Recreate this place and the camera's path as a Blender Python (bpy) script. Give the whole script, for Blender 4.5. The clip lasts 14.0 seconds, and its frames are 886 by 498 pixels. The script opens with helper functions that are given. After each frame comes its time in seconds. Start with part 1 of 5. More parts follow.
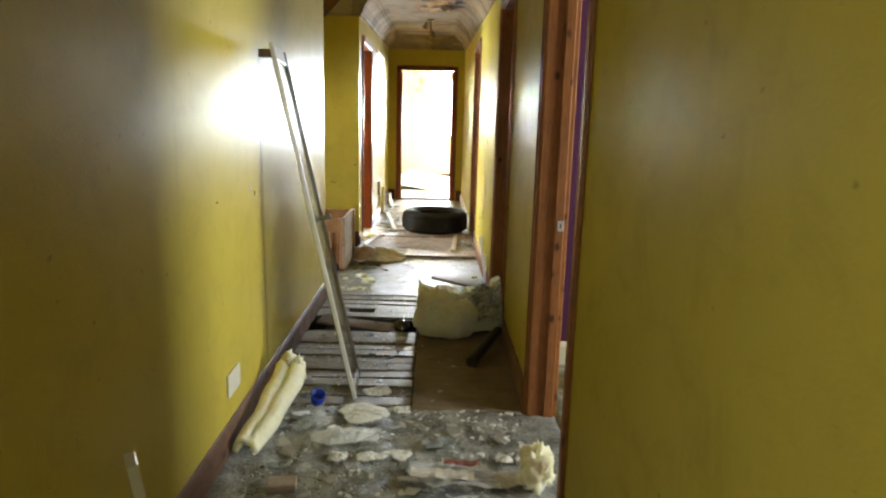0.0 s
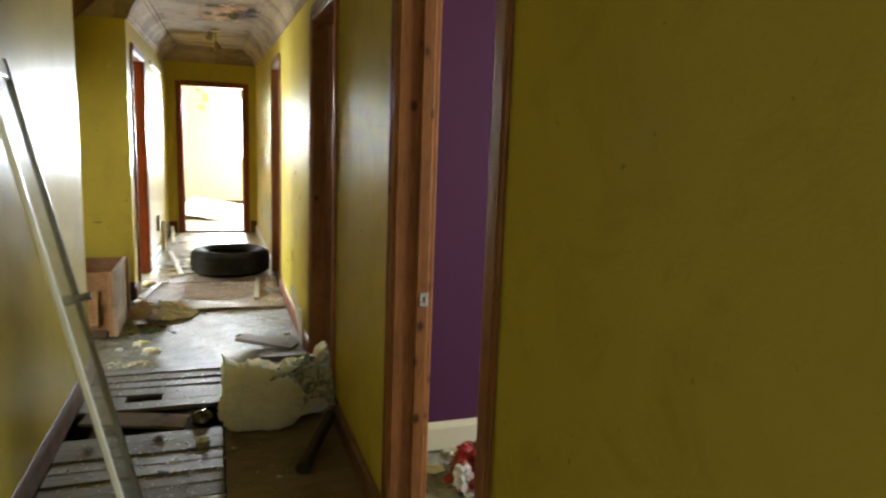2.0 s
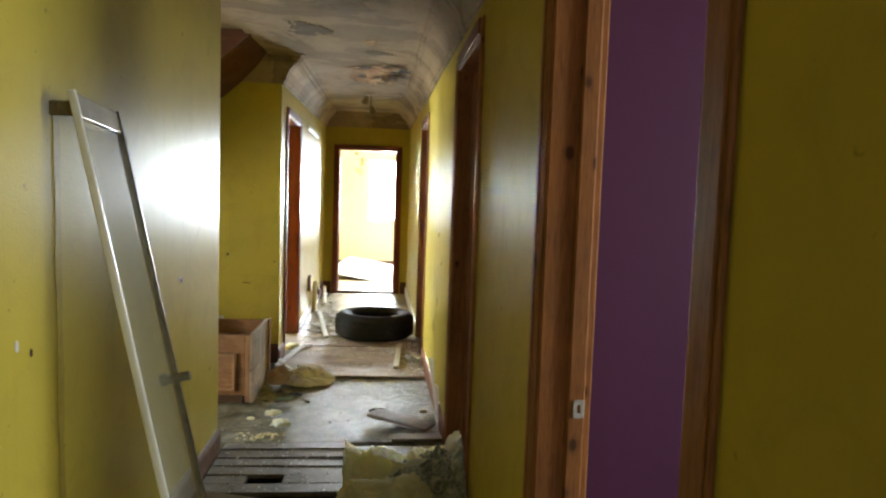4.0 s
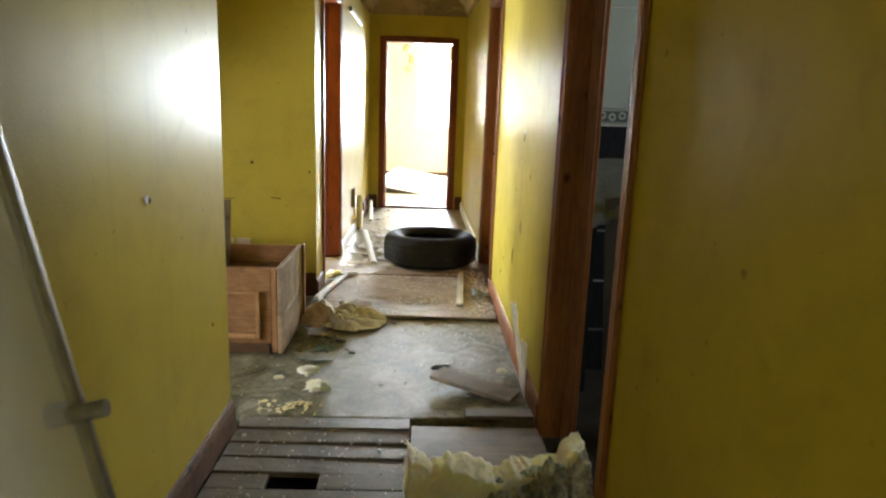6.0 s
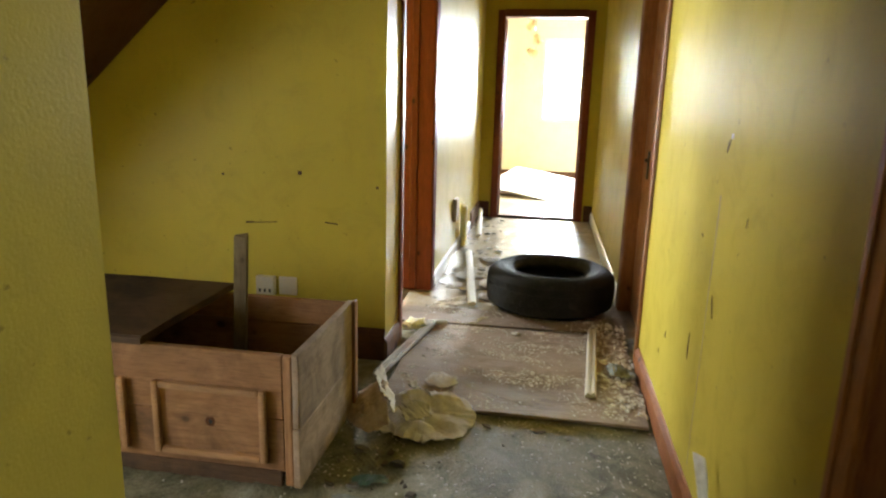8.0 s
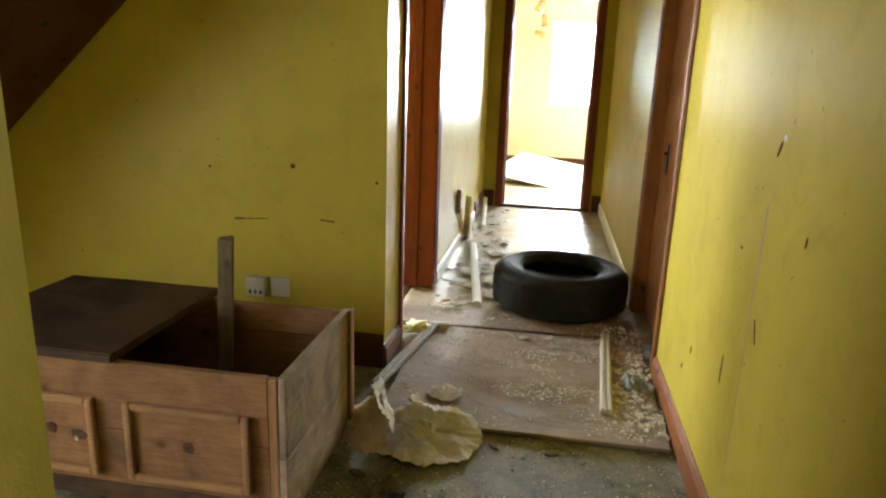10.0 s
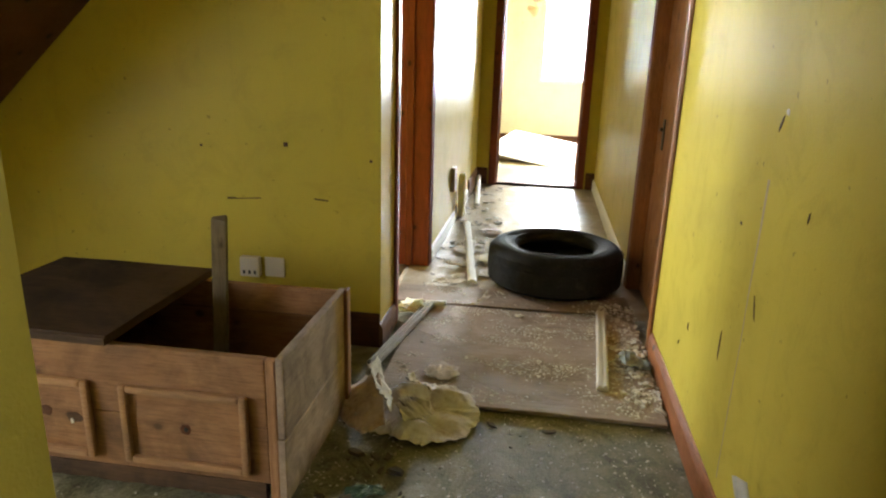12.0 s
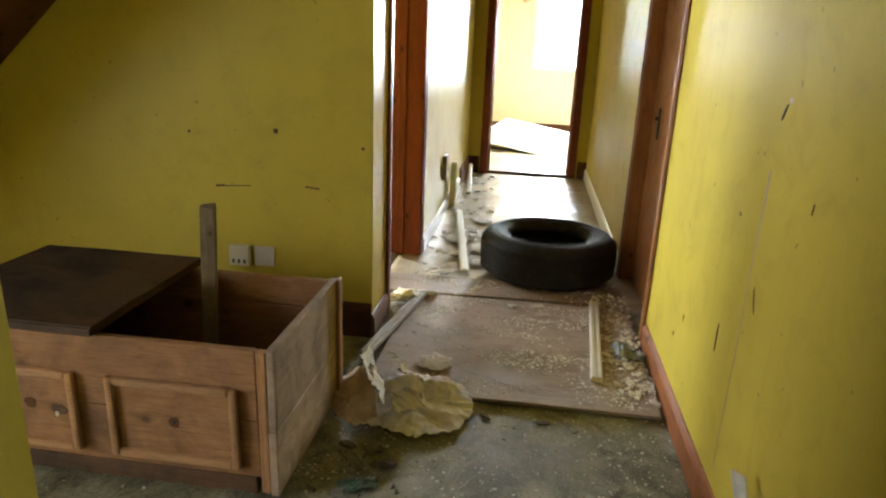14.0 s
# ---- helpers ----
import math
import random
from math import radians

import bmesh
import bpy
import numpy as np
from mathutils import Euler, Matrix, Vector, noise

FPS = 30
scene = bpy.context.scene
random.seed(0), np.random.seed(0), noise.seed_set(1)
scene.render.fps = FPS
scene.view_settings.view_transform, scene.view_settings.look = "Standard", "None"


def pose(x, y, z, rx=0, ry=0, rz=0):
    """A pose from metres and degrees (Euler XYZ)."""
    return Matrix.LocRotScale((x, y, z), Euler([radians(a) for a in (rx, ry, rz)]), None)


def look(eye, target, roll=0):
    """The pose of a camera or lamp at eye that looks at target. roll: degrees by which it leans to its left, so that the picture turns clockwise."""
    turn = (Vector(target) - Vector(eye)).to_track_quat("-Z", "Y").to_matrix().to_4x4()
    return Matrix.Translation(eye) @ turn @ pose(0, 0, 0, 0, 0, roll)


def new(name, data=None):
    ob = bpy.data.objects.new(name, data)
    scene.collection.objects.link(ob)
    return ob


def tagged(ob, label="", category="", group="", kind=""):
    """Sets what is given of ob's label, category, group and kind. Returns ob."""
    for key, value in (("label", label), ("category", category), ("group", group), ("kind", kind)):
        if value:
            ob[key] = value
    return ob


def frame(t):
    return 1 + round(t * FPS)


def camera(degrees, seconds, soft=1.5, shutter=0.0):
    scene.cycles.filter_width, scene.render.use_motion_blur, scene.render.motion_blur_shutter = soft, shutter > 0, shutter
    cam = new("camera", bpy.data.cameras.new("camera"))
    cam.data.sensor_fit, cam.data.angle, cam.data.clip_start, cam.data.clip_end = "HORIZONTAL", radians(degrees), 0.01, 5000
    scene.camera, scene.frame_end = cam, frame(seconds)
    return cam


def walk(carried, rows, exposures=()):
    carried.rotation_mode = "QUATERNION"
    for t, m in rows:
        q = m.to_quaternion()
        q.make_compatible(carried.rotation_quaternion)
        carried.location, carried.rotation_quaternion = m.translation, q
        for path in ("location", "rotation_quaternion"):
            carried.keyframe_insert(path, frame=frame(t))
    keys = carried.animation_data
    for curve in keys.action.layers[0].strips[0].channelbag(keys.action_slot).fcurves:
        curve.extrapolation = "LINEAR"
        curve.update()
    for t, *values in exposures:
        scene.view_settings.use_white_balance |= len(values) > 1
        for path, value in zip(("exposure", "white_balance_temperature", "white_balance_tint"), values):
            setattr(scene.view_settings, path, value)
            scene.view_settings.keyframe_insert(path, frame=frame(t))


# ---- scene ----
cam = camera(68.2, 14.0, soft=2.2, shutter=0.3)
PATH = [
    (0, (-0.0753, 0.4245, 1.2561), (-0.0429, 2.386, 0.8667), 1.52),
    (0.5, (-0.089, 0.7194, 1.2669), (-0.1034, 2.6772, 0.8587), 0.72),
    (1, (-0.12, 0.9221, 1.2815), (-0.0517, 2.8837, 0.8974), 0.41),
    (1.5, (-0.1867, 1.0846, 1.3045), (0.1182, 3.0305, 0.9577), 1.0),
    (2, (-0.1605, 1.1438, 1.3239), (0.4868, 3.0096, 1.0079), 2.07),
    (2.5, (-0.1579, 1.1788, 1.3299), (0.5944, 3.0086, 1.0364), 1.65),
    (3, (-0.1297, 1.2881, 1.3193), (0.4678, 3.1748, 1.0307), 0.87),
    (3.5, (-0.0517, 1.4948, 1.3374), (0.28, 3.457, 1.138), 0.99),
    (4, (-0.0283, 1.594, 1.3147), (0.1654, 3.5792, 1.1685), 1.9),
    (4.2, (-0.0263, 1.631, 1.2918), (0.1239, 3.6172, 1.1119), 2.2),
    (6.3, (-0.1372, 2.8961, 1.2112), (-0.0693, 4.85, 0.79), 2.02),
    (6.5, (-0.1257, 3.0562, 1.2164), (-0.0348, 5.0093, 0.7955), 1.82),
    (7, (-0.1035, 3.3784, 1.2177), (0.0243, 5.3302, 0.8005), 2.42),
    (7.5, (-0.0665, 3.7367, 1.2112), (-0.2347, 5.6841, 0.7876), 1.82),
    (8, (-0.1077, 4.0104, 1.1956), (-0.4093, 5.9351, 0.7433), 1.61),
    (8.2, (-0.1298, 4.1002, 1.2153), (-0.445, 6.0333, 0.8109), 1.61),
    (10.5, (-0.1591, 4.2399, 1.2199), (-0.4574, 6.1451, 0.6895), 2.12),
    (11, (-0.164, 4.2459, 1.2158), (-0.4541, 6.1493, 0.6747), 1.92),
    (11.5, (-0.168, 4.2498, 1.2118), (-0.4539, 6.1502, 0.6578), 1.82),
    (12, (-0.173, 4.2508, 1.2127), (-0.4479, 6.1492, 0.6466), 1.83),
    (12.5, (-0.1841, 4.2587, 1.2115), (-0.4468, 6.1568, 0.6387), 1.83),
    (13, (-0.1902, 4.2687, 1.2105), (-0.4426, 6.1655, 0.6289), 1.93),
    (13.5, (-0.1912, 4.2776, 1.2084), (-0.4336, 6.1734, 0.619), 2.13),
    (14, (-0.1913, 4.2836, 1.2064), (-0.4324, 6.1764, 0.6071), 2.33),
]
walk(cam, [(t, look(eye, target, roll)) for t, eye, target, roll in PATH], [(0, 1.6), (1, 1.42), (2, 1.36), (3, 1.44), (4.2, 1.12), (6.3, 1.38), (8, 1.06), (14, 0.95)])

# ---- world and light ----
world = bpy.data.worlds.new("overcast_sky")
scene.world = world
world.use_nodes = True
wn = world.node_tree
sky = wn.nodes.new("ShaderNodeTexSky")
sky.sky_type = 'NISHITA'
sky.sun_disc = False
sky.sun_elevation, sky.sun_rotation = radians(50), radians(20)
wn.links.new(sky.outputs[0], wn.nodes["Background"].inputs[0])
wn.nodes["Background"].inputs[1].default_value = 0.1

sun = new("sun", bpy.data.lights.new("sun", 'SUN'))
sun.data.energy, sun.data.angle, sun.data.color = 0.8, radians(12), (1, 0.97, 0.92)
sun.matrix_world = look((0, 0, 0), (-0.25, -0.6, -0.77))


def window_light(name, eye, target, w, h, power, color=(0.93, 0.98, 1.0)):
    """Sky light that comes in at a window's opening."""
    lamp = new(name, bpy.data.lights.new(name, 'AREA'))
    lamp.data.shape, lamp.data.size, lamp.data.size_y = 'RECTANGLE', w, h
    lamp.data.energy, lamp.data.color = power, color
    lamp.matrix_world = look(eye, target)
    return lamp


window_light("window_light_end", (0.30, 14.26, 1.48), (0.30, 10, 1.0), 1.16, 1.2, 370, (0.86, 0.95, 1.0))
window_light("window_light_bright_room", (-4.36, 10.0, 1.45), (0, 7.0, 0.7), 1.05, 1.2, 230, (0.84, 0.94, 1.0))
window_light("window_light_hall", (-3.66, 4.0, 1.35), (0.355, 4.6, 0.0), 1.4, 1.1, 13.0, (0.92, 0.97, 1.0))
window_light("window_light_purple_room", (3.56, 2.2, 1.5), (0, 2.4, 0.9), 1.3, 1.2, 52, (0.94, 1.0, 0.93))
window_light("window_light_bathroom", (2.46, 4.7, 1.75), (0.5, 4.7, 1.0), 0.5, 0.5, 8)
# added fill behind the start, no known source; brightens the near right wall
window_light("added_fill_side", (-0.90, -0.55, 1.4), (0.4, -0.2, 1.0), 0.9, 1.0, 8.8, (0.94, 1.0, 0.95))

# ---- materials ----


def mat(name, rough=0.6, metal=0.0, spec=0.5):
    m = bpy.data.materials.new(name)
    m.use_nodes = True
    b = m.node_tree.nodes["Principled BSDF"]
    b.inputs["Roughness"].default_value, b.inputs["Metallic"].default_value = rough, metal
    b.inputs["Specular IOR Level"].default_value = spec
    return m, m.node_tree, b


def coords(nt, scale=(1, 1, 1)):
    tc, mp = nt.nodes.new("ShaderNodeTexCoord"), nt.nodes.new("ShaderNodeMapping")
    mp.inputs["Scale"].default_value = scale
    nt.links.new(tc.outputs["Object"], mp.inputs["Vector"])
    return mp.outputs[0]


def noise_tex(nt, vec, scale, detail=5, rough=0.6, dist=0.0):
    n = nt.nodes.new("ShaderNodeTexNoise")
    n.inputs["Scale"].default_value, n.inputs["Detail"].default_value = scale, detail
    n.inputs["Roughness"].default_value, n.inputs["Distortion"].default_value = rough, dist
    nt.links.new(vec, n.inputs["Vector"])
    return n.outputs[0]


def ramp(nt, fac, stops):
    r = nt.nodes.new("ShaderNodeValToRGB")
    while len(r.color_ramp.elements) < len(stops):
        r.color_ramp.elements.new(0.5)
    for e, (p, c) in zip(r.color_ramp.elements, stops):
        e.position = p
        e.color = (*c, 1) if len(c) == 3 else c
    nt.links.new(fac, r.inputs[0])
    return r.outputs[0]


def mixc(nt, fac, a, b, mode='MIX'):
    m = nt.nodes.new("ShaderNodeMix")
    m.data_type, m.blend_type = 'RGBA', mode
    for sock, v in ((m.inputs[0], fac), (m.inputs[6], a), (m.inputs[7], b)):
        if isinstance(v, (int, float)):
            sock.default_value = v
        elif isinstance(v, tuple):
            sock.default_value = (*v, 1)
        else:
            nt.links.new(v, sock)
    return m.outputs[2]


def bump(nt, bsdf, height, strength=0.3, dist=0.01):
    b = nt.nodes.new("ShaderNodeBump")
    b.inputs["Strength"].default_value, b.inputs["Distance"].default_value = strength, dist
    nt.links.new(height, b.inputs["Height"])
    nt.links.new(b.outputs[0], bsdf.inputs["Normal"])


def grey(v):
    return (v, v, v)


def paint(name, base, rough=0.35, dirt=0.5, dirt_col=(0.12, 0.09, 0.03), streaks=True, spec=0.5):
    """Old wall paint: cloudy tone, scuffs and faint roller relief."""
    m, nt, b = mat(name, rough, 0, spec)
    v = coords(nt)
    big = noise_tex(nt, v, 0.9, 4, 0.6)
    mid = noise_tex(nt, v, 6, 6, 0.7, 0.6)
    spots = noise_tex(nt, v, 28, 3, 0.5)
    tone = ramp(nt, big, [(0.3, tuple(c * 0.86 for c in base)), (0.7, tuple(min(1, c * 1.06) for c in base))])
    f1 = ramp(nt, mid, [(0.5, grey(0)), (0.78, grey(dirt))])
    c = mixc(nt, f1, tone, tuple(0.55 * x + 0.45 * y for x, y in zip(base, dirt_col)))
    f2 = ramp(nt, spots, [(0.70, grey(0)), (0.75, grey(dirt))])
    c = mixc(nt, f2, c, dirt_col)
    if streaks:
        vs = coords(nt, (9, 9, 0.5))
        st = noise_tex(nt, vs, 1.0, 4, 0.6)
        f3 = ramp(nt, st, [(0.60, grey(0)), (0.76, grey(dirt * 0.55))])
        c = mixc(nt, f3, c, tuple(0.5 * x + 0.5 * y for x, y in zip(base, dirt_col)))
    nt.links.new(c, b.inputs["Base Color"])
    r = ramp(nt, mid, [(0.3, grey(rough * 0.94)), (0.75, grey(min(1, rough * 1.2)))])
    nt.links.new(r, b.inputs["Roughness"])
    fine = noise_tex(nt, v, 140, 2, 0.5)
    bump(nt, b, mixc(nt, 0.45, fine, mid), 0.20, 0.005)
    return m


def wood(name, base, dark, axis='z', rough=0.45, scale=1.0, grime=0.3, grime_col=(0.03, 0.022, 0.015), knots=True, patch=4.5):
    """Grain along an axis, knots, and grime in patches."""
    m, nt, b = mat(name, rough, 0, 0.3)
    s = {'x': (0.8, 14, 14), 'y': (14, 0.8, 14), 'z': (14, 14, 0.8)}[axis]
    tc, mp = nt.nodes.new("ShaderNodeTexCoord"), nt.nodes.new("ShaderNodeMapping")
    mp.inputs["Scale"].default_value = tuple(a * scale for a in s)
    oi = nt.nodes.new("ShaderNodeObjectInfo")
    add = nt.nodes.new("ShaderNodeVectorMath")
    add.operation = 'ADD'
    sc = nt.nodes.new("ShaderNodeVectorMath")
    sc.operation = 'SCALE'
    sc.inputs[0].default_value = (7.3, 5.1, 9.7)
    nt.links.new(oi.outputs["Random"], sc.inputs["Scale"])
    nt.links.new(tc.outputs["Object"], add.inputs[0])
    nt.links.new(sc.outputs[0], add.inputs[1])
    nt.links.new(add.outputs[0], mp.inputs["Vector"])
    v = mp.outputs[0]
    g = noise_tex(nt, v, 2.2, 6, 0.65, 1.2)
    fine = noise_tex(nt, v, 9, 4, 0.6, 0.3)
    c = ramp(nt, g, [(0.25, dark), (0.5, tuple((a + q) / 2 for a, q in zip(base, dark))), (0.75, base)])
    streak = noise_tex(nt, v, 26, 3, 0.55, 0.2)
    c = mixc(nt, 0.35, c, ramp(nt, fine, [(0.3, dark), (0.7, base)]))
    c = mixc(nt, ramp(nt, streak, [(0.50, grey(0)), (0.64, grey(0.55))]), c, tuple(x * 0.7 for x in dark))
    # knots
    vo = nt.nodes.new("ShaderNodeTexVoronoi")
    vo.inputs["Scale"].default_value = 1.0
    km = nt.nodes.new("ShaderNodeMapping")
    km.inputs["Scale"].default_value = {'x': (6, 8, 8), 'y': (8, 6, 8), 'z': (11, 11, 7)}[axis]
    nt.links.new(add.outputs[0], km.inputs["Vector"])
    nt.links.new(km.outputs[0], vo.inputs["Vector"])
    kf = ramp(nt, vo.outputs["Distance"], [(0.07, grey(0.95)), (0.105, grey(0.7)), (0.13, grey(0.22)), (0.22, grey(0))])
    if knots:
        c = mixc(nt, kf, c, tuple(x * 0.28 for x in dark))
    v2 = coords(nt)
    gr = noise_tex(nt, v2, patch, 8, 0.7, 0.5)
    c = mixc(nt, ramp(nt, gr, [(0.45, grey(0)), (0.72, grey(grime))]), c, grime_col)
    tone = nt.nodes.new("ShaderNodeMapRange")
    tone.inputs["To Min"].default_value, tone.inputs["To Max"].default_value = 0.8, 1.12
    nt.links.new(oi.outputs["Random"], tone.inputs["Value"])
    hs = nt.nodes.new("ShaderNodeHueSaturation")
    nt.links.new(tone.outputs[0], hs.inputs["Value"])
    nt.links.new(c, hs.inputs["Color"])
    nt.links.new(hs.outputs[0], b.inputs["Base Color"])
    nt.links.new(ramp(nt, gr, [(0.3, grey(rough)), (0.7, grey(min(1, rough + 0.3)))]), b.inputs["Roughness"])
    bump(nt, b, mixc(nt, 0.5, g, fine), 0.25, 0.004)
    return m


def mottled(name, stops, scale=8, rough=0.8, fine=90, bumpy=0.4, spec=0.4, dist=0.4, metal=0.0, depth=0.01):
    """Uneven dull surface: a cloud pattern through a colour ramp, with grit."""
    m, nt, b = mat(name, rough, metal, spec)
    v = coords(nt)
    a = noise_tex(nt, v, scale, 8, 0.68, dist)
    f = noise_tex(nt, v, fine, 4, 0.6)
    c = ramp(nt, mixc(nt, 0.3, a, f), stops)
    nt.links.new(c, b.inputs["Base Color"])
    bump(nt, b, mixc(nt, 0.5, a, f), bumpy, depth)
    return m


def island_mat(name, stops, rough=0.8, bumpy=0.2, dirt=0.45):
    """Loose bits, each in its own tone."""
    m, nt, b = mat(name, rough)
    ge = nt.nodes.new("ShaderNodeNewGeometry")
    c = ramp(nt, ge.outputs["Random Per Island"], stops)
    v = coords(nt)
    f = noise_tex(nt, v, 60, 4, 0.6)
    c = mixc(nt, ramp(nt, f, [(0.4, grey(0)), (0.7, grey(dirt))]), c, (0.10, 0.085, 0.06))
    nt.links.new(c, b.inputs["Base Color"])
    bump(nt, b, f, bumpy, 0.004)
    return m


def stained_plaster(name):
    """Old ceiling paint: brown damp clouds with tide marks, rumpled and flaking."""
    m, nt, b = mat(name, 0.85, 0, 0.08)
    v = coords(nt)
    big = noise_tex(nt, v, 1.3, 6, 0.6, 0.8)
    mid = noise_tex(nt, v, 5, 7, 0.7, 0.5)
    fine = noise_tex(nt, v, 60, 4, 0.6)
    c = ramp(nt, big, [(0.32, (0.17, 0.118, 0.066)), (0.42, (0.28, 0.21, 0.128)), (0.47, (0.24, 0.178, 0.105)), (0.50, (0.375, 0.278, 0.165)), (0.72, (0.455, 0.355, 0.228))])
    c = mixc(nt, ramp(nt, mid, [(0.50, grey(0)), (0.70, grey(0.7))]), c, (0.20, 0.15, 0.095))
    c = mixc(nt, ramp(nt, mid, [(0.24, grey(0.6)), (0.34, grey(0))]), c, (0.50, 0.46, 0.39))
    nt.links.new(mixc(nt, ramp(nt, fine, [(0.62, grey(0)), (0.75, grey(0.5))]), c, (0.14, 0.10, 0.06)), b.inputs["Base Color"])
    bump(nt, b, mixc(nt, 0.35, mid, fine), 0.7, 0.02)
    return m


YELLOW = paint("yellow_wall_paint", (0.538, 0.428, 0.066), 0.34, 0.5, (0.14, 0.10, 0.03), True, 0.105)
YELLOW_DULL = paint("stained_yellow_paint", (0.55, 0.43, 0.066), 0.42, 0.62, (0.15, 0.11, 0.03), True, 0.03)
YELLOW_PALE = paint("pale_wall_paint", (0.75, 0.69, 0.57), 0.45, 0.3)
PURPLE = paint("purple_wall_paint", (0.072, 0.021, 0.066), 0.6, 0.25, (0.05, 0.018, 0.05), True, 0.15)
CREAM = paint("cream_paint", (0.66, 0.60, 0.48), 0.4, 0.4, (0.25, 0.2, 0.12))
PINK = paint("red_wall_paint", (0.42, 0.10, 0.08), 0.5, 0.2)
PLASTER = stained_plaster("cracked_ceiling_paint")
FRAME = wood("varnished_pine", (0.47, 0.195, 0.060), (0.23, 0.080, 0.022), 'z', 0.38, 1.0, 0.25)
FRAME_X = wood("red_pine_across", (0.30, 0.085, 0.026), (0.16, 0.036, 0.012), 'x', 0.30, 1.0, 0.25)
FRAME_RED = wood("red_varnished_pine", (0.29, 0.062, 0.02), (0.14, 0.026, 0.009), 'z', 0.30, 1.0, 0.25)
FRAME_Y = wood("varnished_pine_along", (0.33, 0.115, 0.032), (0.17, 0.048, 0.014), 'y', 0.30, 1.0, 0.25)
SKIRT = wood("stained_skirting_wood", (0.25, 0.135, 0.085), (0.13, 0.062, 0.038), 'y', 0.4, 0.7, 0.5)
SKIRT_X = wood("stained_skirting_wood_across", (0.14, 0.05, 0.022), (0.07, 0.025, 0.012), 'x', 0.4, 0.7, 0.5)
STAIR = wood("brown_stair_wood", (0.15, 0.055, 0.018), (0.085, 0.028, 0.01), 'x', 0.5, 0.8, 0.25)
PINE = wood("raw_pine", (0.46, 0.245, 0.115), (0.28, 0.132, 0.058), 'x', 0.6, 0.8, 0.8, (0.10, 0.062, 0.036), True, 3.8)
PINE_Y = wood("raw_pine_end", (0.54, 0.41, 0.31), (0.40, 0.29, 0.205), 'y', 0.65, 0.8, 0.9, (0.16, 0.12, 0.085), False, 5.5)
PINE_Z = wood("raw_pine_upright", (0.46, 0.25, 0.12), (0.28, 0.137, 0.06), 'z', 0.55, 0.8, 0.4, (0.09, 0.05, 0.025))
LID = wood("worn_dark_lid", (0.13, 0.072, 0.038), (0.065, 0.034, 0.018), 'x', 0.62, 0.8, 0.98, (0.018, 0.016, 0.014), False, 2.6)
PINE_PALE = wood("pale_pine_moulding", (0.52, 0.30, 0.15), (0.36, 0.19, 0.09), 'x', 0.55, 0.8, 0.6, (0.14, 0.09, 0.055), False)
BATTEN = wood("weathered_batten", (0.27, 0.21, 0.13), (0.16, 0.12, 0.07), 'z', 0.7, 1.0, 0.5)
OLD_BOARD = wood("grey_brown_board", (0.30, 0.245, 0.195), (0.19, 0.15, 0.115), 'x', 0.5, 0.7, 0.6, (0.08, 0.062, 0.045))
BOARD = wood("dusty_floorboard", (0.33, 0.295, 0.245), (0.17, 0.145, 0.112), 'x', 0.36, 0.6, 0.97, (0.10, 0.08, 0.055), False, 5.0)
PLY = wood("dirty_plywood", (0.45, 0.355, 0.295), (0.26, 0.19, 0.145), 'x', 0.42, 0.5, 0.97, (0.12, 0.085, 0.048), False, 3.3)
DARKPLY = wood("dark_wet_plywood", (0.34, 0.255, 0.17), (0.21, 0.155, 0.10), 'x', 0.32, 0.4, 0.6, (0.06, 0.05, 0.035), False)
CHIP = mottled("grimy_chipboard", [(0.34, (0.040, 0.038, 0.022)), (0.43, (0.115, 0.110, 0.068)), (0.52, (0.225, 0.215, 0.145)), (0.68, (0.44, 0.42, 0.33))], 6.0, 0.46, 130, 0.5, 0.22, 0.9)
RUBBLE = mottled("rubble_dust", [(0.34, (0.07, 0.069, 0.060)), (0.47, (0.20, 0.198, 0.178)), (0.58, (0.36, 0.358, 0.33)), (0.72, (0.62, 0.615, 0.59))], 8, 0.5, 70, 0.9, 0.3)
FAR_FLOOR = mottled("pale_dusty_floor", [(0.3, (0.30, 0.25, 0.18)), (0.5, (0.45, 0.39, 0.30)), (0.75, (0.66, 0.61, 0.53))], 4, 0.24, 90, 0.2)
# near-black; in the hollow and the ceiling hole this colour paints their shade
VOID = mottled("void_black", [(0.3, (0.012, 0.010, 0.008)), (0.7, (0.04, 0.034, 0.026))], 8, 0.9)
JOIST = wood("old_joist", (0.10, 0.065, 0.035), (0.05, 0.03, 0.02), 'y', 0.8, 0.8, 0.6)
TYRE = mottled("tyre_rubber", [(0.35, (0.010, 0.010, 0.010)), (0.55, (0.020, 0.020, 0.020)), (0.72, (0.065, 0.062, 0.056))], 9, 0.75, 120, 0.35, 0.25)
WOOL = mottled("mineral_wool", [(0.2, (0.76, 0.67, 0.40)), (0.45, (0.90, 0.85, 0.61)), (0.75, (0.95, 0.92, 0.76))], 10, 0.95, 160, 1.0, 0.1, 0.8)
WOOL_DIRTY = mottled("dirty_mineral_wool", [(0.36, (0.05, 0.06, 0.058)), (0.46, (0.20, 0.22, 0.20)), (0.55, (0.50, 0.50, 0.42)), (0.72, (0.78, 0.76, 0.66))], 16, 0.95, 150, 1.0, 0.1, 0.8)
FOAM = mottled("yellowed_foam", [(0.25, (0.64, 0.53, 0.28)), (0.5, (0.84, 0.78, 0.55)), (0.75, (0.92, 0.89, 0.76))], 9, 0.85, 60, 0.6, 0.2)
